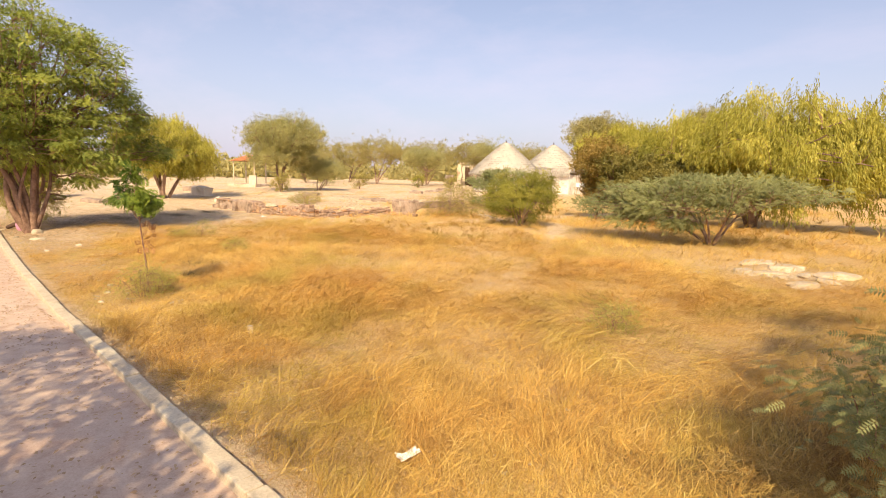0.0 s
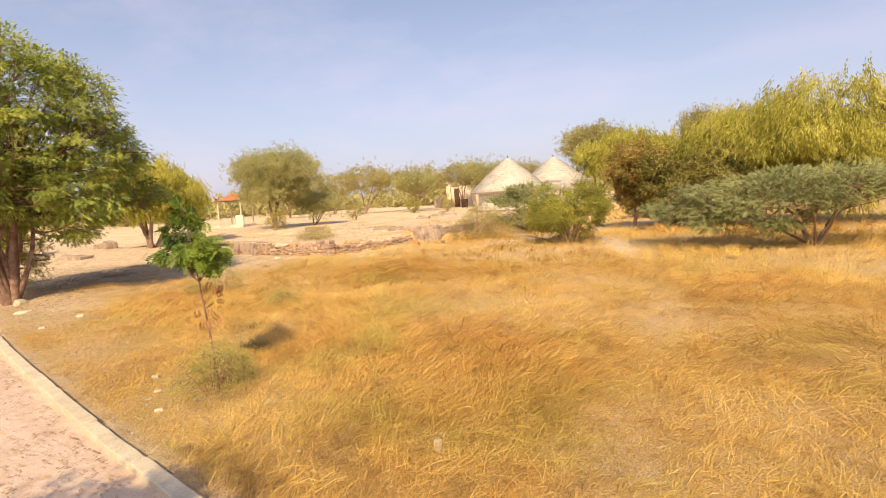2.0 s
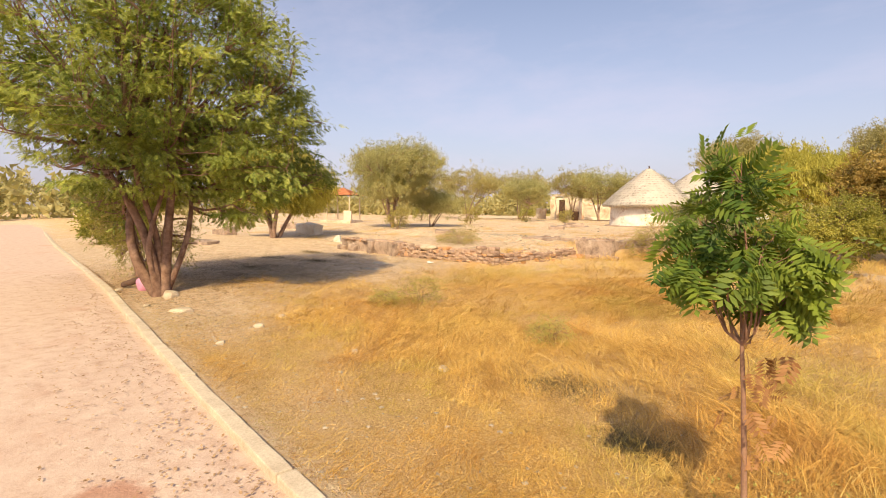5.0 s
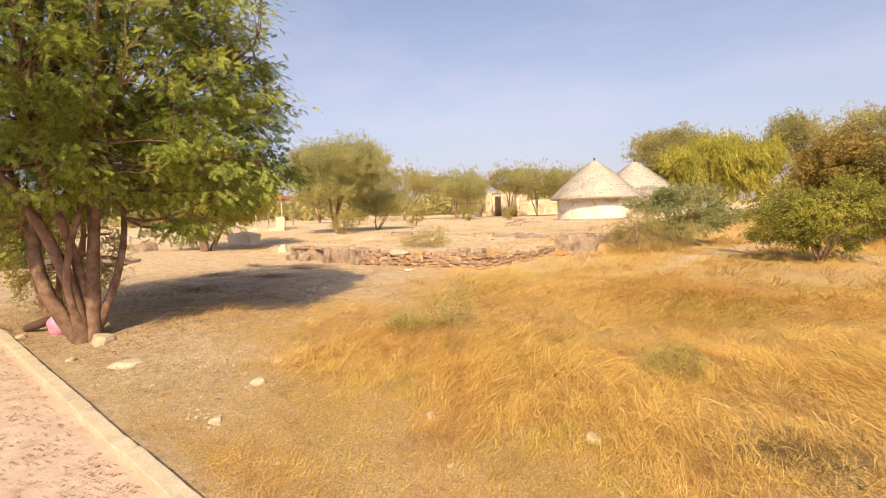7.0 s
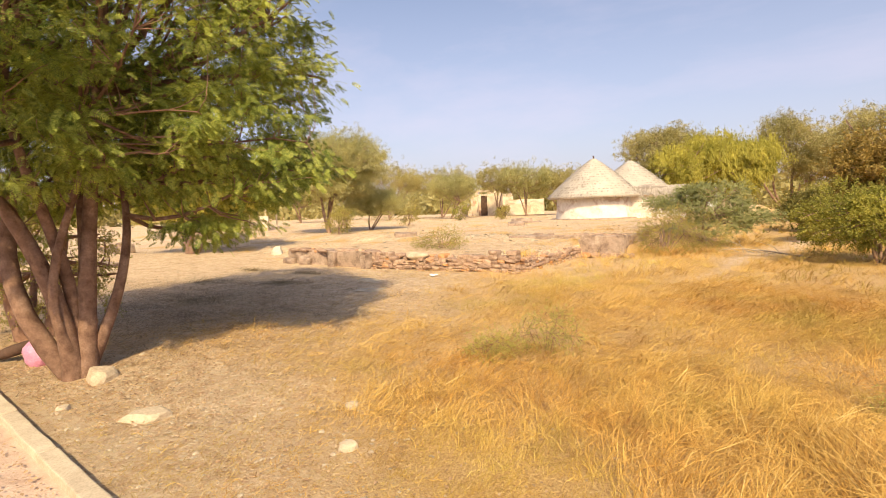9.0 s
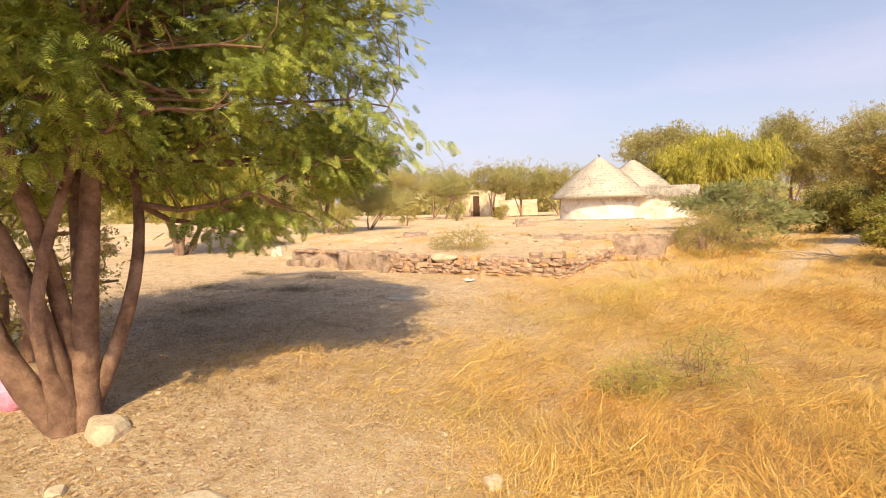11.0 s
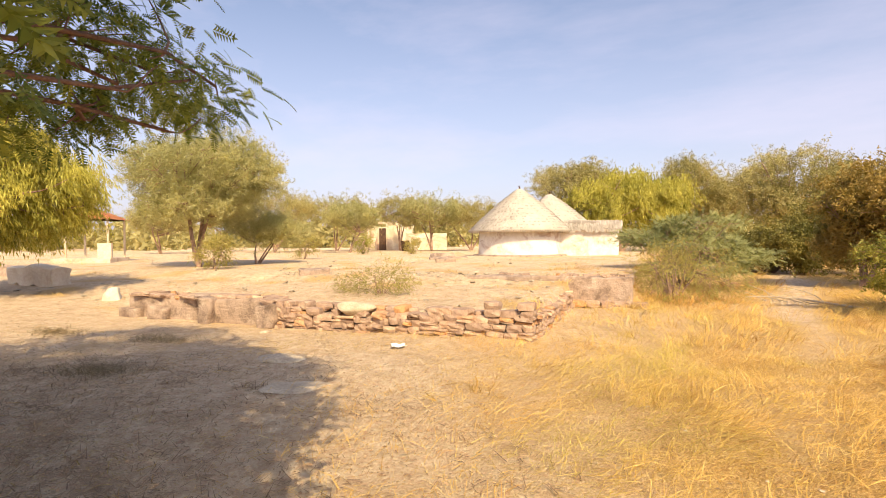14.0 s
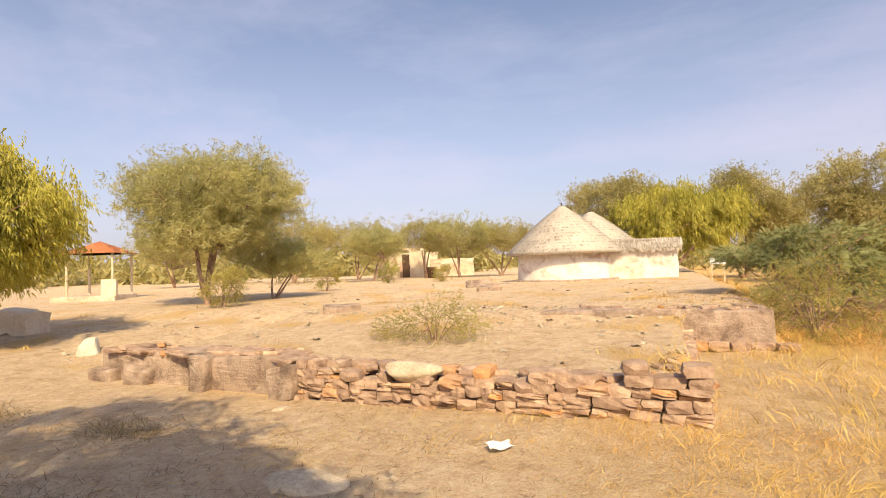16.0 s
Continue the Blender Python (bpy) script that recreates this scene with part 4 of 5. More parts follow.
rng = np.random.RandomState(5)
wall_a = thing("dry_stone_wall", "low dry-stone wall of reddish sandstone blocks", "wall", (-15.16, 9.95, 0), kind="structure")
# core of earth
part("earth_core", box((4.0, 0.34, 0.27), (-2.06, 0.20, 0.095), 0.02, 0.03, 2), M_MUD, wall_a, "packed brown earth behind the stones")
# rough courses of squared blocks, the larger ones at the corner
z = -0.05
while z < 0.45:
    h = rng.uniform(0.072, 0.098)
    x = rng.uniform(0.0, 0.05)
    while x > -4.15:
        top = float(np.interp(x, [-4.2, -3.6, -3.0, -2.7, -2.4, -1.6, -0.6, 0.0], [0.37, 0.37, 0.30, 0.24, 0.25, 0.34, 0.38, 0.44])) + rng.normal(0, 0.025)
        l = rng.uniform(0.13, 0.28) if x > -1.4 else rng.uniform(0.09, 0.23)
        if z + 0.5 * h < top:
            split = rng.uniform() < 0.22
            for q in range(2 if split else 1):
                hh = h / (2 if split else 1)
                lay(wall_a, x - l / 2 + rng.normal(0, 0.008), rng.normal(0.075, 0.02), z + hh * (q + 0.5) + rng.normal(0, 0.005), l * 1.05, 0.25, hh * 1.10, rng.normal(0, 3.0), rng.randint(16), rng.normal(0, 2.5))
        x -= l
    z += h
for k in range(26):
    x = rng.uniform(-4.1, -0.1)
    lay(wall_a, x, rng.uniform(0.16, 0.36), 0.29 + 0.03 * rng.uniform(), rng.uniform(0.12, 0.26), rng.uniform(0.12, 0.2), rng.uniform(0.05, 0.10), rng.uniform(0, 90), rng.randint(16), rng.normal(0, 6))
wall_b = thing("dry_stone_wall", "tumbled low stone wall running back from the corner", "wall", (-15.16, 10.2, 0), kind="structure")
part("earth_core", box((0.26, 3.5, 0.30), (-0.16, 1.75, 0.10), 0.02, 0.03, 2), M_MUD, wall_b, "packed brown earth behind the stones")
for c in range(4):
    y = 0.0
    while y < 3.5:
        l = rng.uniform(0.14, 0.32)
        lay(wall_b, -0.06 + rng.normal(0, 0.015), y + l / 2, 0.02 + c * 0.07 + rng.normal(0, 0.012), 0.2, l * 1.0, 0.075, rng.normal(0, 3), rng.randint(16), rng.normal(0, 3))
        y += l
for k in range(40):
    xx, yy = rng.uniform(-0.40, 0.02), rng.uniform(0, 3.6)
    lay(wall_b, xx, yy, min(0.30, gz(-15.5, 10.4 + yy)) + rng.uniform(-0.02, 0.01), rng.uniform(0.10, 0.20), rng.uniform(0.10, 0.22), rng.uniform(0.04, 0.07), rng.uniform(0, 90), rng.randint(16), rng.normal(0, 8))
# rendered retaining wall behind, with a stone footing
wall_c = thing("rendered_wall", "low mud-rendered wall with a cracked face and stone footing", "wall", (-14.05, 13.95, 0), kind="structure")
part("render_coat", box((3.3, 0.42, 0.62), (-1.65, 0.16, 0.25), 0.025, 0.05, 5), M_MUD, wall_c)
part("return_wall", box((0.40, 2.6, 0.60), (-0.20, 1.62, 0.24), 0.025, 0.05, 4), M_MUD, wall_c)
for k in range(9):
    lay(wall_c, 0.12 - k * 0.28, -0.08 + 0.03 * (k % 2), 0.05, 0.27, 0.2, 0.13, rng.normal(0, 5), k, 0)
for k in range(22):
    lay(wall_c, rng.uniform(-3.2, -0.1), rng.uniform(0.1, 0.5), 0.57, rng.uniform(0.08, 0.2), rng.uniform(0.08, 0.2), rng.uniform(0.04, 0.08), rng.uniform(0, 90), k, rng.normal(0, 8))
# rendered wall with piers
wall_d = thing("rendered_wall", "crumbling mud-rendered wall with short piers and loose capstones", "wall", (-19.25, 9.98, 0), kind="structure")
part("render_coat", box((3.2, 0.34, 0.44), (-1.58, 0.17, 0.16), 0.04, 0.08, 7, 2), M_MUD, wall_d)
for k, (x, w, h) in enumerate([(0.0, 0.34, 0.36), (-1.25, 0.22, 0.42), (-2.35, 0.42, 0.26), (-3.0, 0.40, 0.20)]):
    part("pier", box((w, 0.22, h), (x, -0.05, h / 2 - 0.03), 0.04, 0.09, 3, k), M_MUD, wall_d)
for k in range(20):
    lay(wall_d, rng.uniform(-3.0, 0.0), rng.uniform(-0.02, 0.30), 0.38 + rng.uniform(0, 0.03), rng.uniform(0.22, 0.46), rng.uniform(0.16, 0.30), rng.uniform(0.05, 0.09), rng.uniform(-20, 20), k, rng.normal(0, 6))
for k in range(34):
    lay(wall_d, rng.uniform(-3.3, -0.1), rng.uniform(0.05, 0.75), 0.33 + rng.uniform(0, 0.05), rng.uniform(0.08, 0.22), rng.uniform(0.08, 0.18), rng.uniform(0.04, 0.08), rng.uniform(0, 90), k, rng.normal(0, 8))


def boulder(name, label, at, size, mat, seed, rz=0.0, cat="stone", group="", smooth=False):
    bm = bmesh.new()
    bmesh.ops.create_icosphere(bm, subdivisions=3, radius=0.5)
    for v in bm.verts:
        p = v.co.copy()
        q = p + noise.noise_vector(p * 1.6 + Vector((seed * 3.1, seed, 0))) * 0.22
        # worn flats
        for d, lim in ((Vector((0, 0, 1)), 0.36), (Vector((0.8, 0.5, 0.3)).normalized(), 0.40), (Vector((-0.6, 0.7, 0.2)).normalized(), 0.40), (Vector((-0.3, -0.9, 0.3)).normalized(), 0.38)):
            over = q.dot(d) - lim
            if over > 0 and not smooth:
                q -= d * over * 0.85
        v.co = q + noise.noise_vector(p * 7 + Vector((0, seed, 0))) * 0.025
    me = bpy.data.meshes.new(name)
    bm.to_mesh(me)
    bm.free()
    me.materials.append(mat)
    for p in me.polygons:
        p.use_smooth = smooth
    ob = put(name, me, m=pose(*at, 0, 0, rz) @ Matrix.Diagonal((*size, 1)))
    return tagged(ob, label, cat, group)


boulder("boulder", "large smooth pale boulder lying on the stone wall", (-17.74, 10.00, 0.335), (0.56, 0.30, 0.20), M_PALE, 1, 4, smooth=True)
boulder("upright_stone", "whitish upright boundary stone at the wall's end", (-23.85, 10.68, 0.20), (0.42, 0.28, 0.60), M_CHALK, 7)
for k, (x, y, sx, sy, sz) in enumerate([(-15.36, 2.40, 0.36, 0.26, 0.20), (-14.15, 2.22, 0.36, 0.24, 0.10), (-12.57, 2.62, 0.13, 0.10, 0.10), (-13.1, 3.18, 0.15, 0.11, 0.09), (-9.83, 3.15, 0.12, 0.1, 0.09), (-17.55, 8.13, 0.60, 0.36, 0.10), (-16.75, 7.35, 0.7, 0.4, 0.035), (-19.0, 9.55, 0.22, 0.12, 0.05), (-12.1, 2.0, 0.1, 0.08, 0.06), (-10.9, 2.9, 0.1, 0.08, 0.06), (-7.82, 1.9, 0.10, 0.08, 0.06), (-6.9, 1.55, 0.07, 0.06, 0.05), (-7.4, 1.75, 0.08, 0.07, 0.05), (-16.75, 1.95, 0.16, 0.12, 0.10), (-14.9, 1.95, 0.12, 0.1, 0.07)]):
    boulder("pale_stone", "pale limestone lying half-sunk in the soil", (x, y, gz(x, y) + sz * 0.08), (sx, sy, sz), M_PALE, k + 3, k * 37, group="loose stones")
rng = np.random.RandomState(15)
for k in range(18):
    x, y = -1.1 + rng.normal(0, 0.9), 10.4 + rng.normal(0, 0.5)
    s = rng.uniform(0.25, 0.8)
    boulder("rock_slab", "pale flat rock in the exposed outcrop", (x, y, gz(x, y) + 0.02), (s, s * 0.6, s * 0.22), M_PALE, k + 30, rng.uniform(0, 180), "rock", "rock outcrop")
for k, (x, y, l, h) in enumerate([(-27.9, 11.7, 2.0, 0.48), (-30.0, 8.6, 1.6, 0.32), (-31.5, 13.0, 2.4, 0.30), (-25.6, 6.2, 1.4, 0.16), (-20.5, 20.6, 0.7, 0.18), (-21.5, 23.5, 1.6, 0.12), (-21.5, 14.26, 0.7, 0.16), (-22.35, 25.0, 1.0, 0.2)]):
    th = thing("masonry_block", "worn remnant of a low rendered masonry wall", "ruin", P3(x, y), k * 7 - 5, "masonry remnants")
    part("block", box((l, 0.5, h), (0, 0, h / 2 - 0.03), 0.03, min(0.14, h * 0.5), 4, k), M_PLASTER if k == 0 else M_MUD, th)

# ---- round huts ----


def straw_skirt(rings, per, rng, length, width, cone):
    """Bundles of straw laid on a cone in overlapping rings. cone(t) gives radius and height."""
    V, Q = [], []
    for t in rings:
        r, z = cone(t)
        r2, z2 = cone(min(t + length, 1.0))
        n = max(10, int(per * r))
        a = np.arange(n) * 2 * np.pi / n + rng.uniform(0, 1, n) * 0.1
        for k in range(n):
            w = width * rng.uniform(0.7, 1.4)
            lift, ext = rng.uniform(0.015, 0.05), rng.uniform(0.85, 1.04)
            ca, sa = math.cos(a[k]), math.sin(a[k])
            ra, rb = r, r + (r2 - r) * ext
            za, zb = z + 0.01, z + (z2 - z) * ext + lift
            b = len(V)
            for (rr, zz, s) in ((ra, za, -1), (ra, za, 1), (rb, zb, 1), (rb, zb, -1)):
                V.append((ca * rr - sa * s * w, sa * rr + ca * s * w, zz))
            V.append((ca * (rb - 0.01), sa * (rb - 0.01), zb - 0.05))
            Q.append((b, b + 1, b + 2, b + 3))
    return V, Q


def hut(at, wall_r, eave_r, eave_z, apex_z, seed, label):
    rng = np.random.RandomState(seed)
    th = thing("round_hut", label, "hut", at)
    prof = [(wall_r + 0.06, -0.15), (wall_r + 0.03, 0.15), (wall_r, 0.5), (wall_r - 0.02, eave_z + 0.25), (wall_r - 0.2, eave_z + 0.25), (wall_r - 0.2, -0.15)]
    v, q = revolve(prof, 40, 0.012, seed)
    put("wall", np_mesh("wall", v, q, mat=M_WHITE, smooth=True), th, "flaking whitewashed mud wall")
    v, q = revolve([(wall_r + 0.32, -0.15), (wall_r + 0.30, 0.02), (wall_r + 0.24, 0.06), (wall_r - 0.05, 0.07)], 36, 0.02, seed)
    put("plinth", np_mesh("plinth", v, q, mat=M_MUD, smooth=True), th, "low brown mud plinth")

    def cone(t):
        r = eave_r * t ** 0.92
        return r, apex_z - (apex_z - eave_z) * t + 0.06 * math.sin(t * math.pi)

    prof = []
    N = 17
    for k in range(N):
        t0, t1 = max(0.02, k / N), (k + 1) / N
        r0_, z0_ = cone(t0)
        r1_, z1_ = cone(t1)
        prof += [(r0_ + 0.005, z0_ + 0.0), (r1_ + 0.02, z1_ + 0.035)]
    prof.append((eave_r - 0.12, eave_z - 0.06))
    prof.append((wall_r - 0.1, eave_z + 0.2))
    v, q = revolve(prof, 56, 0.012, seed + 1)
    roof = put("thatch_roof", np_mesh("thatch_roof", v, q, mat=M_THATCH), th, "pale weathered conical thatch")
    v, q = straw_skirt(np.linspace(0.03, 0.96, 26), 46, rng, 0.085, 0.035, cone)
    put("straw", np_mesh("straw", v, q, mat=M_THATCH), roof, kind="stuff")
    # ragged fringe at the eaves
    FV, FQ = [], []
    for k in range(1100):
        a = rng.uniform(0, 2 * np.pi)
        ca, sa = math.cos(a), math.sin(a)
        r, z = eave_r - rng.uniform(0.0, 0.12), eave_z + 0.05
        l, w = rng.uniform(0.04, 0.13), rng.uniform(0.006, 0.018)
        b = len(FV)
        for (dr, dz, s) in ((0, 0, -1), (0, 0, 1), (0.03, -l, 0.6), (0.03, -l, -0.6)):
            FV.append((ca * (r + dr) - sa * s * w, sa * (r + dr) + ca * s * w, z + dz))
        FQ.append((b, b + 1, b + 2, b + 3))
    put("eave_fringe", np_mesh("eave_fringe", FV, FQ, mat=M_THATCH), roof, kind="stuff")
    v, q = tubes([(np.array([(0, 0, apex_z - 0.1), (0.01, 0, apex_z + 0.12)]), np.array([0.05, 0.02])), (np.array([(0, 0, apex_z + 0.05), (-0.09, 0.02, apex_z + 0.13)]), np.array([0.02, 0.01]))], 6)
    put("finial", np_mesh("finial", v, q, mat=M_DARK), roof, "short dark tied finial")
    return th


HUT = (-19.45, 27.8, gz(-19.45, 27.8))
hut(HUT, 1.95, 2.45, 1.15, 3.22, 3, "round whitewashed hut with a conical thatched roof")
hut((-18.9, 32.9, gz(-18.9, 32.9)), 2.1, 2.65, 1.25, 3.38, 4, "second round thatched hut behind the first")

annex = thing("hut_annex", "low whitewashed annex with a ragged thatched top beside the hut", "hut", (-16.45, 28.75, gz(-16.4, 28.7)), 8)
part("wall", box((2.75, 0.30, 1.25), (0, -0.75, 0.55), 0.03, 0.05, 4), M_WHITE, annex, "flaking whitewashed wall")
part("end_wall", box((0.28, 2.0, 1.25), (1.23, 0.40, 0.55), 0.03, 0.05, 4), M_WHITE, annex)
part("back_wall", box((2.75, 0.28, 1.25), (0, 1.45, 0.55), 0.03, 0.05, 4), M_WHITE, annex)
roof = part("thatch_roof", box((2.95, 2.7, 0.34), (0.02, 0.33, 1.42), 0.08, 0.10, 6), M_THATCH, annex, "thick grey thatch")
rng = np.random.RandomState(9)
FV, FQ = [], []
for k in range(700):
    x, l = rng.uniform(-1.5, 1.52), rng.uniform(0.15, 0.42)
    z = 1.62 - rng.uniform(0, 0.22)
    y, w = -1.05 - (1.62 - z) * 0.25, rng.uniform(0.015, 0.035)
    b = len(FV)
    FV += [(x - w, y + 0.06, z), (x + w, y + 0.06, z), (x + w * 0.5, y - 0.06, z - l), (x - w * 0.5, y - 0.06, z - l)]
    FQ.append((b + 3, b + 2, b + 1, b))
put("eave_fringe", np_mesh("eave_fringe", FV, FQ, mat=M_THATCH), roof, kind="stuff")

# ---- pavilion ----
pav = thing("garden_pavilion", "open pavilion with an orange hipped roof on slim posts", "pavilion", P3(-36.4, 18.9), 32)
part("floor_slab", box((2.3, 1.9, 0.26), (-0.2, 0, 0.05), 0.02, 0.02, 2), M_PLASTER, pav, "low pale plastered floor")
for k, (sx, sy) in enumerate([(-1, -1), (1, -1), (1, 1), (-1, 1)]):
    v, q = tubes([(np.array([(sx * 0.82, sy * 0.82, 0.12), (sx * 0.82, sy * 0.82, 1.90)]), np.array([0.05, 0.045]))], 8)
    put("post", np_mesh("post", v, q, mat=M_POST, smooth=True), pav)
bm = bmesh.new()
pts = [(-1.05, -1.05, 1.84), (1.05, -1.05, 1.84), (1.05, 1.05, 1.84), (-1.05, 1.05, 1.84), (0, 0, 2.36)]
vv = [bm.verts.new(p) for p in pts]
for a, b in ((0, 1), (1, 2), (2, 3), (3, 0)):
    bm.faces.new((vv[a], vv[b], vv[4]))
bm.faces.new(vv[3::-1])
bmesh.ops.solidify(bm, geom=bm.faces[:], thickness=0.05)
part("roof", bm, M_TILE, pav, "faded orange hipped roof")
part("parapet", box((0.55, 0.16, 0.66), (0.72, -0.86, 0.48), 0.02, 0.01, 1), M_PLASTER, pav, "short pale parapet")

# ---- ruined house far off ----
ruin = thing("ruined_house", "roofless ruined mud-plaster house with a dark doorway", "ruin", P3(-35.2, 43.0), 24)
for nm, size, at in [("pillar", (0.45, 0.4, 2.3), (-0.75, 0, 1.1)), ("wall", (1.2, 0.35, 2.5), (1.0, 0.1, 1.2)), ("back_wall", (4.2, 0.35, 2.2), (0.6, 2.6, 1.0)),
                     ("side_wall", (0.35, 2.6, 2.2), (1.5, 1.3, 1.05)), ("low_wall", (3.6, 0.35, 1.5), (3.9, 0.4, 0.7)), ("broken_wall", (0.9, 0.35, 1.1), (-2.0, 0.1, 0.5)), ("lintel", (1.5, 0.3, 0.2), (0.0, 0.05, 2.35))]:
    part(nm, box(size, at, 0.03, 0.12, 3), M_PLASTER, ruin)
part("door", box((0.62, 0.08, 1.95), (0.05, 0.3, 0.95), 0.01), M_DARK, ruin, "dark weathered timber door")
bin_ = thing("dustbin", "dark metal dustbin standing on the sand", "bin", P3(-30.6, 38.2))
v, q = revolve([(0.0, 0.0), (0.28, 0.0), (0.32, 0.72), (0.34, 0.74), (0.34, 0.78), (0.26, 0.78), (0.25, 0.1), (0, 0.1)], 18)
put("body", np_mesh("body", v, q, mat=M_DARK, smooth=True), bin_)
v, q = revolve([(0.335, 0.36), (0.345, 0.38), (0.335, 0.40)], 18)
put("hoop", np_mesh("hoop", v, q, mat=M_DARK, smooth=True), bin_)

panel = thing("painted_panel", "small pale blue-white painted board standing among the bushes", "panel", P3(-13.65, 27.0), 4)
part("board", box((0.52, 0.05, 0.24), (0, 0, 0.75), 0.01, 0.01, 1), M_PANEL, panel)
for sx in (-0.2, 0.2):
    part("leg", box((0.05, 0.04, 0.68), (sx, 0.0, 0.30), 0.005), M_POST, panel)
rng = np.random.RandomState(31)
twl = []
for k in range(9):
    a, l = rng.uniform(-0.9, 0.9), rng.uniform(0.3, 0.8)
    st = np.array([-0.2 + 0.12 * k, 0.0, 0.06])
    twl.append((curve3(st, st + np.array([l * math.cos(a), l * math.sin(a), rng.uniform(0.05, 0.35)]), rng, 5, 0, 0.2), np.linspace(0.012, 0.004, 5)))
twl.append((curve3((-0.8, 0, 0.02), (1.1, 0.1, 0.12), rng, 7, 0, 0.1), np.linspace(0.025, 0.01, 7)))
dry = thing("dead_branch", "bleached dead branch lying beside the path", "branch", P3(-10.9, 15.0), 160)
for k, line in enumerate(twl):
    v, q = tubes([line], 5)
    nm = "bough" if k == len(twl) - 1 else "twig"
    put(nm, np_mesh(nm, v, q, mat=M_PALE, smooth=True), dry)

# ---- small things by the roadside tree ----
bm = bmesh.new()
bmesh.ops.create_icosphere(bm, subdivisions=3, radius=0.5)
for v in bm.verts:
    p = v.co.copy()
    top = max(0, p.z - 0.15)
    v.co = Vector((p.x * (1 - 1.3 * top), p.y * (1 - 1.3 * top), p.z)) + noise.noise_vector(p * 5) * 0.07
bag = part("plastic_bag", bm, M_PINK, None)
bag.matrix_basis = pose(-16.56, 2.33, gz(-16.56, 2.33) + 0.12, 0, 8, 20) @ Matrix.Diagonal((0.34, 0.28, 0.36, 1))
tagged(bag, "crumpled pale pink plastic bag at the tree's foot", "bag")
logv, logq = tubes([(np.array([(-17.15, 2.10, gz(-17.1, 2.1) + 0.05), (-16.9, 2.22, gz(-16.9, 2.2) + 0.13), (-16.68, 2.32, gz(-16.7, 2.3) + 0.20)]), np.array([0.05, 0.06, 0.05]))], 8)
log = put("fallen_branch", np_mesh("fallen_branch", logv, logq, mat=M_DARK, smooth=True))
tagged(log, "short dark branch lying beside the pink bag", "branch")


def scrap(name, label, x, y, sx, sy, seed):
    bm = bmesh.new()
    bmesh.ops.create_grid(bm, x_segments=6, y_segments=5, size=0.5)
    for v in bm.verts:
        p = v.co.copy()
        r = p.length
        v.co = Vector((p.x, p.y, 0.12 * r)) + noise.noise_vector(p * 3 + Vector((seed, 0, 0))) * 0.12
    bmesh.ops.solidify(bm, geom=bm.faces[:], thickness=0.02)
    ob = part(name, bm, M_LITTER, None)
    ob.matrix_basis = pose(x, y, gz(x, y) + (0.05 if y < 5 else 0.03), 0, 0, seed * 40) @ Matrix.Diagonal((sx, sy, 0.25, 1))
    return tagged(ob, label, "litter")


scrap("plastic_plate", "discarded white plastic plate on dry grass", -16.56, 9.01, 0.17, 0.13, 1)
scrap("plastic_wrapper", "crumpled white plastic wrapper in the grass", -1.68, 1.66, 0.13, 0.06, 2)
scrap("plastic_wrapper", "crumpled white plastic wrapper in the grass", -0.55, 1.9, 0.10, 0.07, 3)
stub = thing("marker_stub", "short pale cut stub in the grass", "stub", P3(-4.52, 2.22))
part("stub_body", box((0.045, 0.04, 0.09), (0, 0, 0.03), 0.006, 0.004, 1), M_PALE, stub)
# withered leaves tied at the sapling's stem
rng = np.random.RandomState(21)
n = 26
p = np.stack([-7.1 + rng.normal(0.02, 0.055, n), 2.12 + rng.normal(0.03, 0.06, n), rng.uniform(0.52, 1.0, n)], 1)
v, q = stamp(*NEEM, p, np.array([0, 0, -1.0]) + rng.normal(0, 0.3, p.shape), rng.normal(0, 1, p.shape), rng.uniform(0.05, 0.09, n))
dead = put("withered_leaves", np_mesh("withered_leaves", v, q, mat=M_L_DEAD))
tagged(dead, "withered orange leaves hanging on the sapling's stem", "leaves", kind="stuff")
for k, (x, y, r, sd) in enumerate([(-6.85, 1.98, 0.36, 61), (-7.05, 2.2, 0.26, 62), (-12.35, 5.05, 0.36, 63), (-12.75, 4.65, 0.22, 64), (-9.7, 4.6, 0.22, 65), (-1.9, 4.8, 0.26, 66)]):
    tree("green_weed", "wiry pale green weed among the dry grass", "weed", P3(x, y), [(0, 0, r * 0.5, r, r, r * 0.55), (r * 0.3, 0, r * 0.8, r * 0.5, r * 0.5, r * 0.4)],
         TWIGLEAF, M_L_WEED, 900, 0.036, stems=8, limbs=30, twigs=120, r0=0.006, seed=sd, spread=0.03, fork=0.02, group="weeds", limb_parts=False)

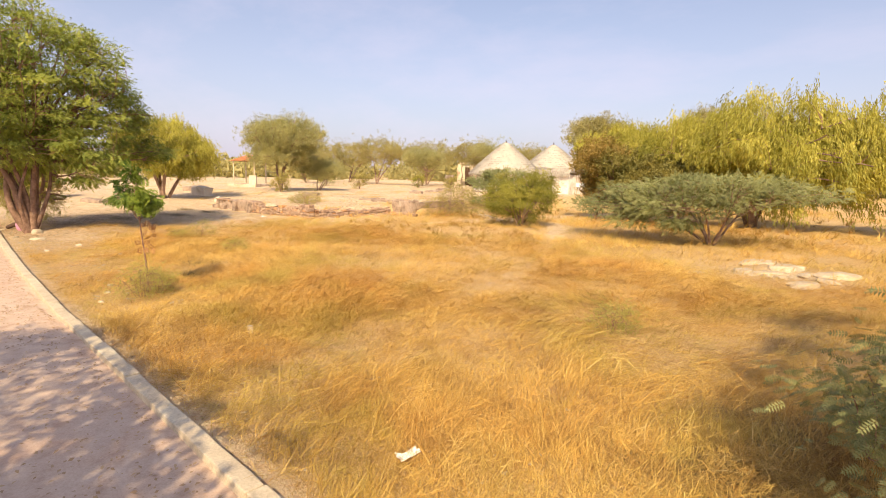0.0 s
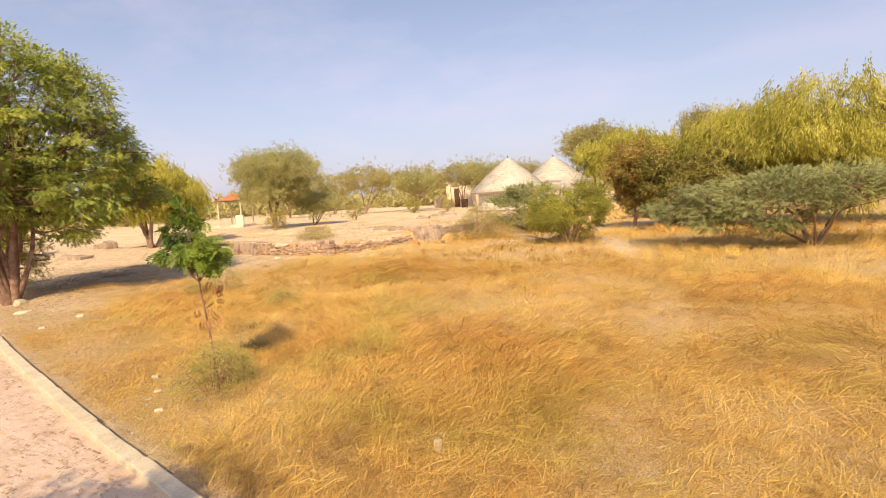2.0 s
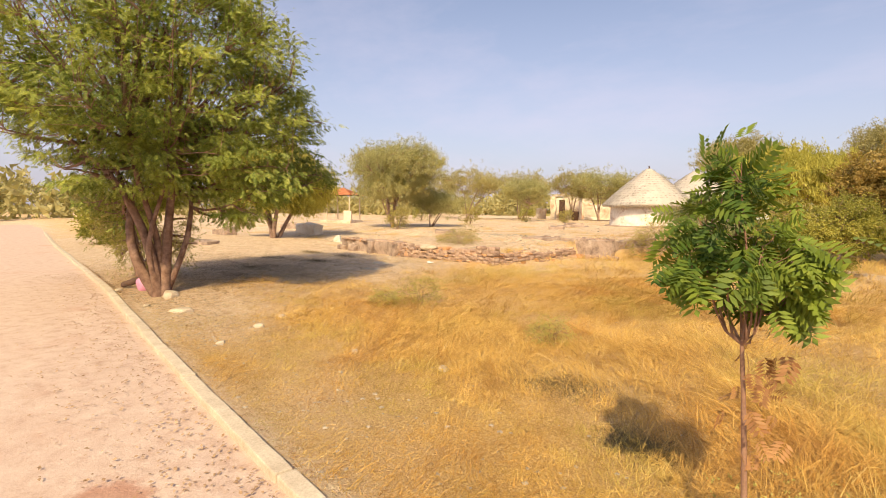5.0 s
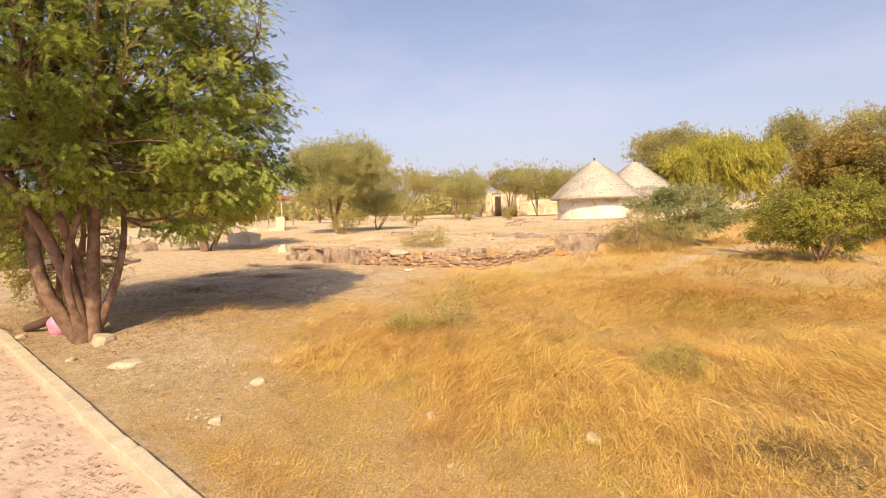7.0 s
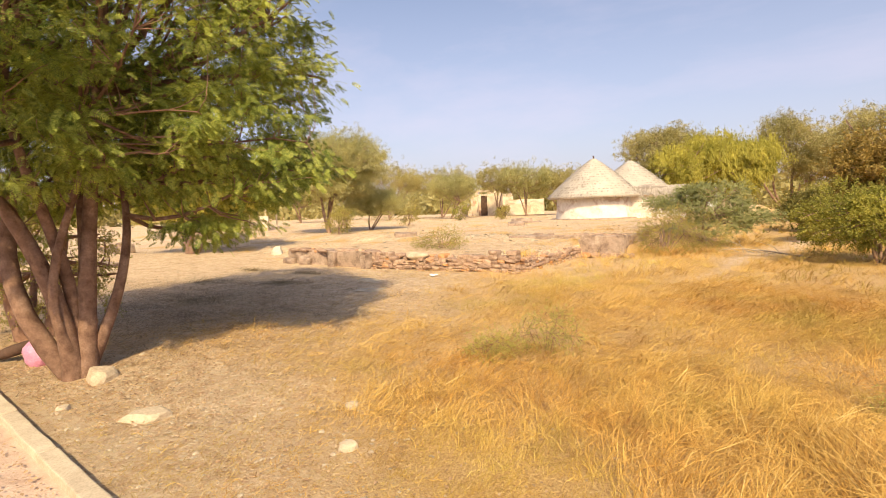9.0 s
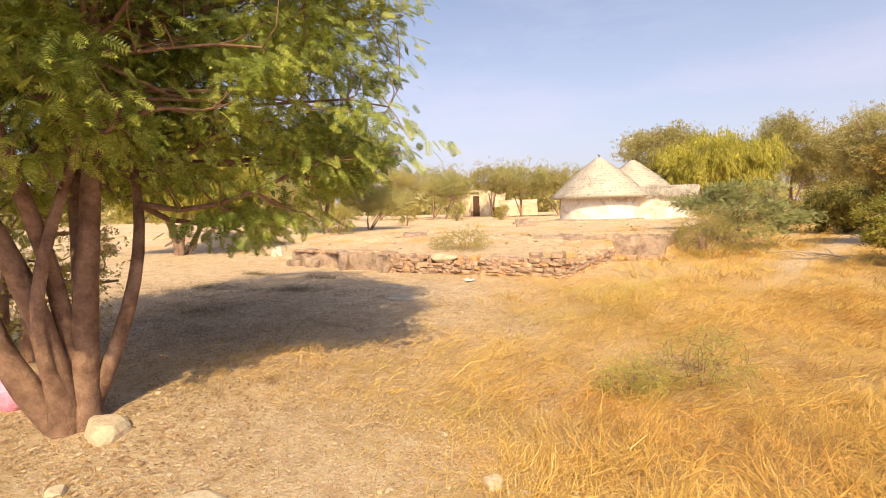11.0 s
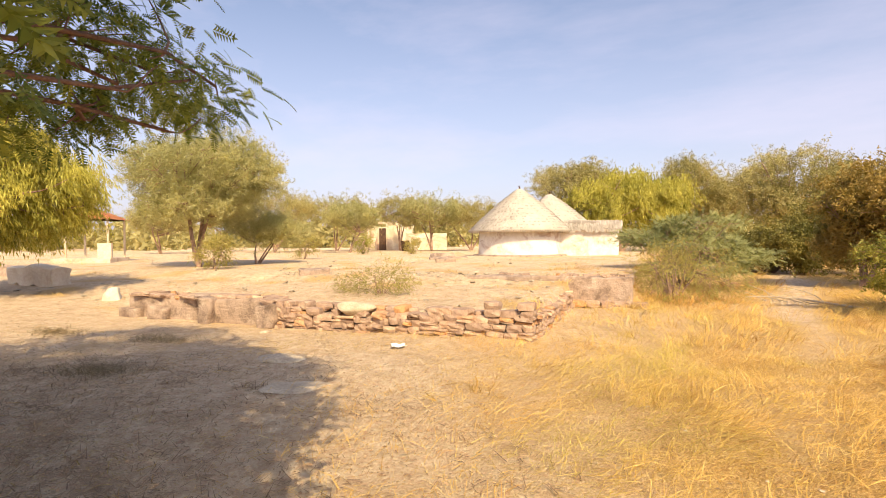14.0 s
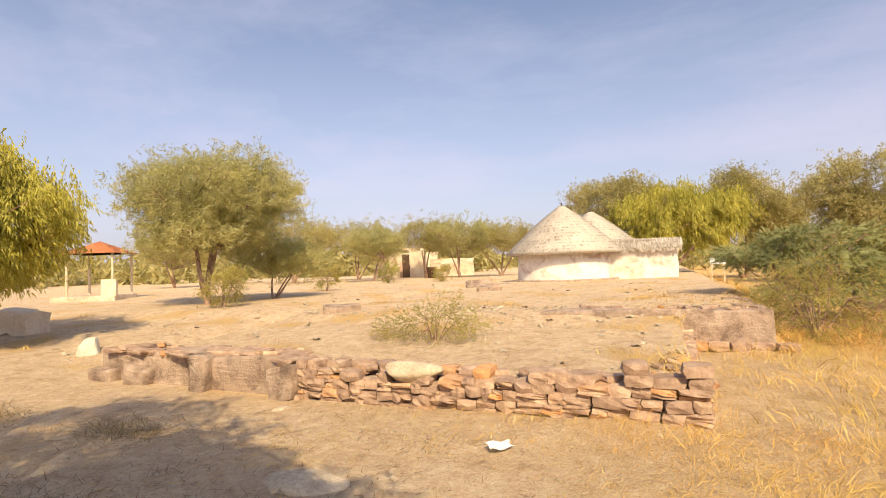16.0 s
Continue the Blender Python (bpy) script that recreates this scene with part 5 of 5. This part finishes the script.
# ---- grass ----
def blades(n, x0, x1, y0, y1, length, width, rng, lying, loose=1.05, per=12, fan=0.30):
    """Matted stalks in combed wisps: each wisp sets out from one place and lies one way, bending together."""
    m = n // per
    wx, wy = rng.uniform(x0, x1, m), rng.uniform(y0, y1, m)
    wf = 0.6 + 2.6 * fbm(wx, wy, 0.55) + 0.9 * fbm(wx + 5, wy - 3, 2.1) + rng.normal(0, loose, m)
    wl, wturn = rng.normal(0, 0.16, m), rng.normal(0, 0.55, m)
    wlen, wlift = rng.uniform(0.55, 1.4, m), np.abs(rng.normal(0, 0.05, m))
    wtone = np.clip(0.5 + 0.22 * rng.normal(0, 1, m), 0, 1)
    k = rng.randint(0, m, n)
    flow, lean = wf[k] + rng.normal(0, fan, n), lying + wl[k] + rng.normal(0, 0.12, n)
    a, c = rng.normal(0, 0.10, n), rng.normal(0, 0.05, n)
    x, y = wx[k] + a * np.cos(flow) - c * np.sin(flow), wy[k] + a * np.sin(flow) + c * np.cos(flow)
    keep = (rng.uniform(size=n) < cover(x, y)) & (y > kerb_y(x) + 0.02)
    x, y, flow, lean, k = x[keep], y[keep], flow[keep], lean[keep], k[keep]
    n = len(x)
    short = sst(-5, -7, x) * (1 - sst(1.0, 2.4, y - kerb_y(x))) * 0.6 + 0.45 * sst(-14, -17, x)
    for tr in TRAILS:
        short = np.maximum(short, 0.35 * np.exp(-(line_dist(x, y, tr) / 0.3) ** 2))
    L = length * rng.uniform(0.6, 1.3, n) * wlen[k] * (1 - short) * (0.8 + 0.4 * fbm(x, y, 1.7))
    lean = np.clip(lean, 0.05, 1.50)
    turn = wturn[k] + rng.normal(0, 0.35, n)
    z = ground_z(x, y) - 0.01
    lift = (np.abs(rng.normal(0.0, 0.025, n)) + wlift[k]) * sst(0.05, 0.3, L)
    p = np.stack([x, y, z + lift], 1)
    pts, f, ln = [p], flow, lean * 0.85
    for g in (0.5, 0.5):
        p = p + (L * g)[:, None] * np.stack([np.cos(f) * np.sin(ln), np.sin(f) * np.sin(ln), np.cos(ln)], 1)
        p[:, 2] = np.maximum(p[:, 2], z + 0.012)
        pts.append(p)
        f, ln = f + turn, np.minimum(ln * 1.35, 1.85)
    w = width * rng.uniform(0.6, 1.3, n)
    s = np.stack([-np.sin(flow), np.cos(flow), rng.normal(0, 0.4, n)], 1) * (w * 0.5)[:, None]
    V = np.stack([pts[0] - s, pts[0] + s, pts[1] + s * 0.85, pts[1] - s * 0.85, pts[2]], 1).reshape(-1, 3)
    o = np.arange(n)[:, None] * 5
    # short trodden stalks have bleached
    bleached = 0.30 * sst(-12.6, -14.4, x) * (y < 12)
    tone = np.repeat(np.clip(wtone[k] + bleached + rng.normal(0, 0.08, n), 0, 1), 5)
    return V, o + np.array([[0, 1, 2, 3]]), o + np.array([[3, 2, 4]]), tone


rng = np.random.RandomState(42)
sets = [blades(285000, -17.0, 1.5, 1.0, 5.2, 0.26, 0.0028, rng, 1.40),
        blades(190000, -18.5, 1.5, 5.2, 10.0, 0.25, 0.0030, rng, 1.36),
        blades(64000, -16.0, 4.0, 10.0, 19.0, 0.28, 0.0055, rng, 1.12),
        blades(17000, -24.0, -13.0, 10.0, 20.0, 0.16, 0.005, rng, 0.9, 1.2, 18, 0.6),
        blades(9000, -14.0, 12.0, 16.0, 34.0, 0.36, 0.016, rng, 1.05),
        blades(9000, -50.0, -15.0, 4.0, 46.0, 0.18, 0.012, rng, 0.9, 1.2, 18, 0.6),
        blades(5000, 1.5, 10.0, 1.0, 18.0, 0.30, 0.009, rng, 1.0),
        blades(26000, -16.0, 1.5, 1.0, 10.0, 0.20, 0.0026, rng, 0.55, 1.2, 26, 0.9),
        blades(52000, -13.5, 1.5, 1.0, 3.4, 0.17, 0.0026, rng, 0.75, 1.3, 18, 0.9)]
for nm, idx in (("field_grass", (0, 1, 7, 8)), ("far_grass", (2, 4, 6)), ("court_grass", (3, 5))):
    VV, QQ, TT, off = [], [], [], 0
    for i in idx:
        V, Q, T, tone = sets[i]
        VV.append(V), QQ.append(Q + off), TT.append(T + off)
        off += len(V)
    g = put(nm, np_mesh(nm, np.concatenate(VV), np.concatenate(QQ), np.concatenate(TT), mat=M_GRASS))
    g.data.attributes.new("tone", "FLOAT", "POINT").data.foreach_set("value", np.concatenate([sets[i][3] for i in idx]).astype(np.float32))
    tagged(g, "matted golden dry grass with greenish patches" if nm != "court_grass" else "sparse dry grass tufts on bare sand", "grass", kind="stuff")

# chaff on the bare ground, and dark mats of dead grass, some imitating shade
rng = np.random.RandomState(44)
n = 42000
x, y = rng.uniform(-24, -13, n), rng.uniform(1.9, 15, n)
k = n // 4
x[:k], y[:k] = rng.uniform(-17, 1, k), 0
y[:k] = kerb_y(x[:k]) + 0.05 + np.abs(rng.normal(0, 0.9, k))
away = np.hypot(x + 16.7, y - 7.7) > 1.4
x, y = x[away], y[away]
n = len(x)
ang, ln = rng.uniform(0, 6.28, n), rng.uniform(0.02, 0.09, n)
d = np.stack([np.cos(ang), np.sin(ang), rng.normal(0.03, 0.12, n)], 1) * ln[:, None]
s = np.stack([-np.sin(ang), np.cos(ang), 0 * ang], 1) * rng.uniform(0.001, 0.0028, n)[:, None]
b = np.stack([x, y, ground_z(x, y) + 0.006], 1)
V = np.stack([b - s, b + s, b + d], 1).reshape(-1, 3)
chaff = put("chaff", np_mesh("chaff", V, None, np.arange(3 * n).reshape(-1, 3), mat=M_GRASS))
chaff.data.attributes.new("tone", "FLOAT", "POINT").data.foreach_set("value", np.repeat(rng.uniform(0, 1, n), 3).astype(np.float32))
tagged(chaff, "broken straw strewn over the bare soil", "straw", kind="stuff")
# the last five are shade put in as dark blades: three thorn tree's, two sapling's
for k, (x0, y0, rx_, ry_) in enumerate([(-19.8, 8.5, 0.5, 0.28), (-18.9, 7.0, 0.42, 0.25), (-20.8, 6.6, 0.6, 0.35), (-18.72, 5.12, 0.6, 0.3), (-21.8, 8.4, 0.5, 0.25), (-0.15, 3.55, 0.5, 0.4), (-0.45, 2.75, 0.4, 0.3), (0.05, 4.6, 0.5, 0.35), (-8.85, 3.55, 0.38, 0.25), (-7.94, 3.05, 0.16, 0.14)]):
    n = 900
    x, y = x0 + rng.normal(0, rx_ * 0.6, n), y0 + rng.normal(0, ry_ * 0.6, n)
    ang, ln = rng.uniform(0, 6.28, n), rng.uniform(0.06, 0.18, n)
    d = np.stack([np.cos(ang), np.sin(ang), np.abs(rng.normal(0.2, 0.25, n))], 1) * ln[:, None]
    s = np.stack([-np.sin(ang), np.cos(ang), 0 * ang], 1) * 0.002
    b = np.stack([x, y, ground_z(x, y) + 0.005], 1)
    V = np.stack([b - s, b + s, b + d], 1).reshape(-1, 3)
    mat_ = put("dead_grass_and_shade_clump", np_mesh("dead_grass_and_shade_clump", V, None, np.arange(3 * n).reshape(-1, 3), mat=M_L_MAT))
    tagged(mat_, "low dark clump of dying grass, some standing in for cast shade", "grass", kind="stuff")

# trodden dead stalks on the bare ground under the tree
rng = np.random.RandomState(49)
n = 24000
cx, cy = rng.normal(-18.8, 1.9, n // 40), rng.normal(5.2, 1.4, n // 40)
k = rng.randint(0, len(cx), n)
sp = rng.uniform(0.06, 0.35, len(cx))[k]
x, y = cx[k] + rng.normal(0, 1, n) * sp, cy[k] + rng.normal(0, 1, n) * sp
y = np.maximum(y, kerb_y(x) + 0.1)
ang, ln = rng.uniform(0, 6.28, n), rng.uniform(0.03, 0.12, n)
d = np.stack([np.cos(ang), np.sin(ang), np.abs(rng.normal(0.05, 0.22, n))], 1) * ln[:, None]
s = np.stack([-np.sin(ang), np.cos(ang), 0 * ang], 1) * rng.uniform(0.002, 0.005, n)[:, None]
b = np.stack([x, y, ground_z(x, y) + 0.004], 1)
V = np.stack([b - s, b + s, b + d], 1).reshape(-1, 3)
stub_ = put("dead_stalks", np_mesh("dead_stalks", V, None, np.arange(3 * n).reshape(-1, 3), mat=M_L_STALK))
tagged(stub_, "trodden brown stalks littering the bare soil", "straw", kind="stuff")

# fallen leaves along the road's edge and under the tree
rng = np.random.RandomState(43)
n = 19000
x = rng.uniform(-20, 2, n)
y = kerb_y(x) - 0.12 - np.abs(rng.normal(0, 0.45, n))
k = 3 * n // 4
x[:k], y[:k] = -16.8 + rng.normal(0, 2.2, k), 1.9 + np.abs(rng.normal(0, 2.6, k))
y = np.where((y > kerb_y(x) - 0.14) & (y < kerb_y(x) + 0.05), kerb_y(x) + 0.1, y)
z = np.where(y < kerb_y(x), 0.03, ground_z(x, y) + 0.012)
lt, lf = np.array(leaflet((0, 0, 0), (1, 0, 0), 0.28, 0.1)), np.array([[0, 1, 2, 3]])
ang = rng.uniform(0, 6.28, n)
v, q = stamp(lt, lf, np.stack([x, y, z], 1), np.stack([np.cos(ang), np.sin(ang), rng.normal(0, 0.2, n)], 1), np.array([0, 0, 1.0]) + rng.normal(0, 0.25, (n, 3)), rng.uniform(0.014, 0.036, n))
litter = put("fallen_leaves", np_mesh("fallen_leaves", v, q, mat=M_LEAFLITTER))
tagged(litter, "brown fallen leaves scattered on the soil", "leaves", kind="stuff")

# rubble on the court
rng = np.random.RandomState(47)
n = 900
x, y = rng.uniform(-27, -15.3, n), 10.3 + 14 * rng.uniform(0, 1, n) ** 1.5
k = n // 3
x[:k], y[:k] = rng.uniform(-22.5, -14.3, k), 14.6 + rng.normal(0, 0.22, k) + 0.1 * (x[:k] + 18)
o8 = np.array([(1, 0, 0), (0, 1, 0), (-1, 0, 0), (0, -1, 0), (0, 0, 0.5), (0.75, 0.6, 0.40), (-0.6, 0.8, 0.42), (-0.8, -0.6, 0.36), (0.6, -0.7, 0.44)], float)
of = np.array([(0, 5, 4, 8), (1, 6, 4, 5), (2, 7, 4, 6), (3, 8, 4, 7)])
ang = rng.uniform(0, 6.28, n)
v, q = stamp(o8, of, np.stack([x, y, ground_z(x, y)], 1), np.stack([np.cos(ang), np.sin(ang), 0 * ang], 1), np.array([0, 0, 1.0]) + rng.normal(0, 0.25, (n, 3)), 0.015 + 0.05 * rng.uniform(0, 1, n) ** 2)
rub = put("rubble", np_mesh("rubble", v, q, mat=M_PALE))
tagged(rub, "scattered broken stones on the bare court", "rubble", kind="stuff")

# pebbles
rng = np.random.RandomState(48)
n = 2600
x, y = rng.uniform(-23, 2, n), rng.uniform(0, 15, n)
near = rng.uniform(size=n) < 0.5
x = np.where(near, np.where(rng.uniform(size=n) < 0.6, rng.uniform(-17, -12, n), rng.uniform(-12, 0, n)), x)
y = np.where(near, kerb_y(x) + 0.15 + np.abs(rng.normal(0, 0.8, n)), np.where(y < kerb_y(x) + 0.1, y - 1.5, y))
z = np.where(y < kerb_y(x) - 0.1, 0.015, ground_z(x, y))
o8 = np.array([(1, 0, 0), (0, 1, 0), (-1, 0, 0), (0, -1, 0), (0, 0, 0.5), (0.75, 0.6, 0.40), (-0.6, 0.8, 0.42), (-0.8, -0.6, 0.36), (0.6, -0.7, 0.44)], float)
of = np.array([(0, 5, 4, 8), (1, 6, 4, 5), (2, 7, 4, 6), (3, 8, 4, 7)])
ang = rng.uniform(0, 6.28, n)
v, q = stamp(o8, of, np.stack([x, y, z], 1), np.stack([np.cos(ang), np.sin(ang), 0 * ang], 1), np.array([0, 0, 1.0]) + rng.normal(0, 0.15, (n, 3)), 0.006 + 0.018 * rng.uniform(0, 1, n) ** 3)
peb = put("pebbles", np_mesh("pebbles", v, q, mat=M_PALE))
tagged(peb, "small tan pebbles strewn on the soil", "pebbles", kind="stuff")

# ---- kerb ----
kerb = thing("kerb", "worn cream concrete kerb along the road", "kerb", kind="structure")
KS = []
for s in range(4):
    bm = box((1.0, 0.105, 0.13), (0, 0, 0), 0.010, 0.0, 0)
    bmesh.ops.subdivide_edges(bm, edges=[e for e in bm.edges if abs((e.verts[0].co - e.verts[1].co).x) > 0.5], cuts=6)
    for v in bm.verts:
        v.co.y += 0.006 * noise.noise(v.co * 6 + Vector((s * 9.0, 0, 0)))
        v.co.z += 0.005 * noise.noise(v.co * 7 + Vector((0, s * 9.0, 0)))
    me = bpy.data.meshes.new("kerb_stone")
    bm.to_mesh(me)
    bm.free()
    me.materials.append(M_KERB)
    KS.append(me)
rng = np.random.RandomState(6)
x, k = 12.0, 0
while x > -42:
    l = 1.0
    ya, yb = float(kerb_y(x)) - 0.04, float(kerb_y(x - l)) - 0.04
    ob = new("kerb_stone", KS[k % 4])
    ob.parent = kerb
    ob.matrix_basis = pose(x - l / 2, (ya + yb) / 2 + rng.normal(0, 0.004), 0.0 + rng.normal(0, 0.003), 0, 0, math.degrees(math.atan2(ya - yb, l))) @ Matrix.Diagonal((0.992, 1, 1, 1))
    x -= l
    k += 1
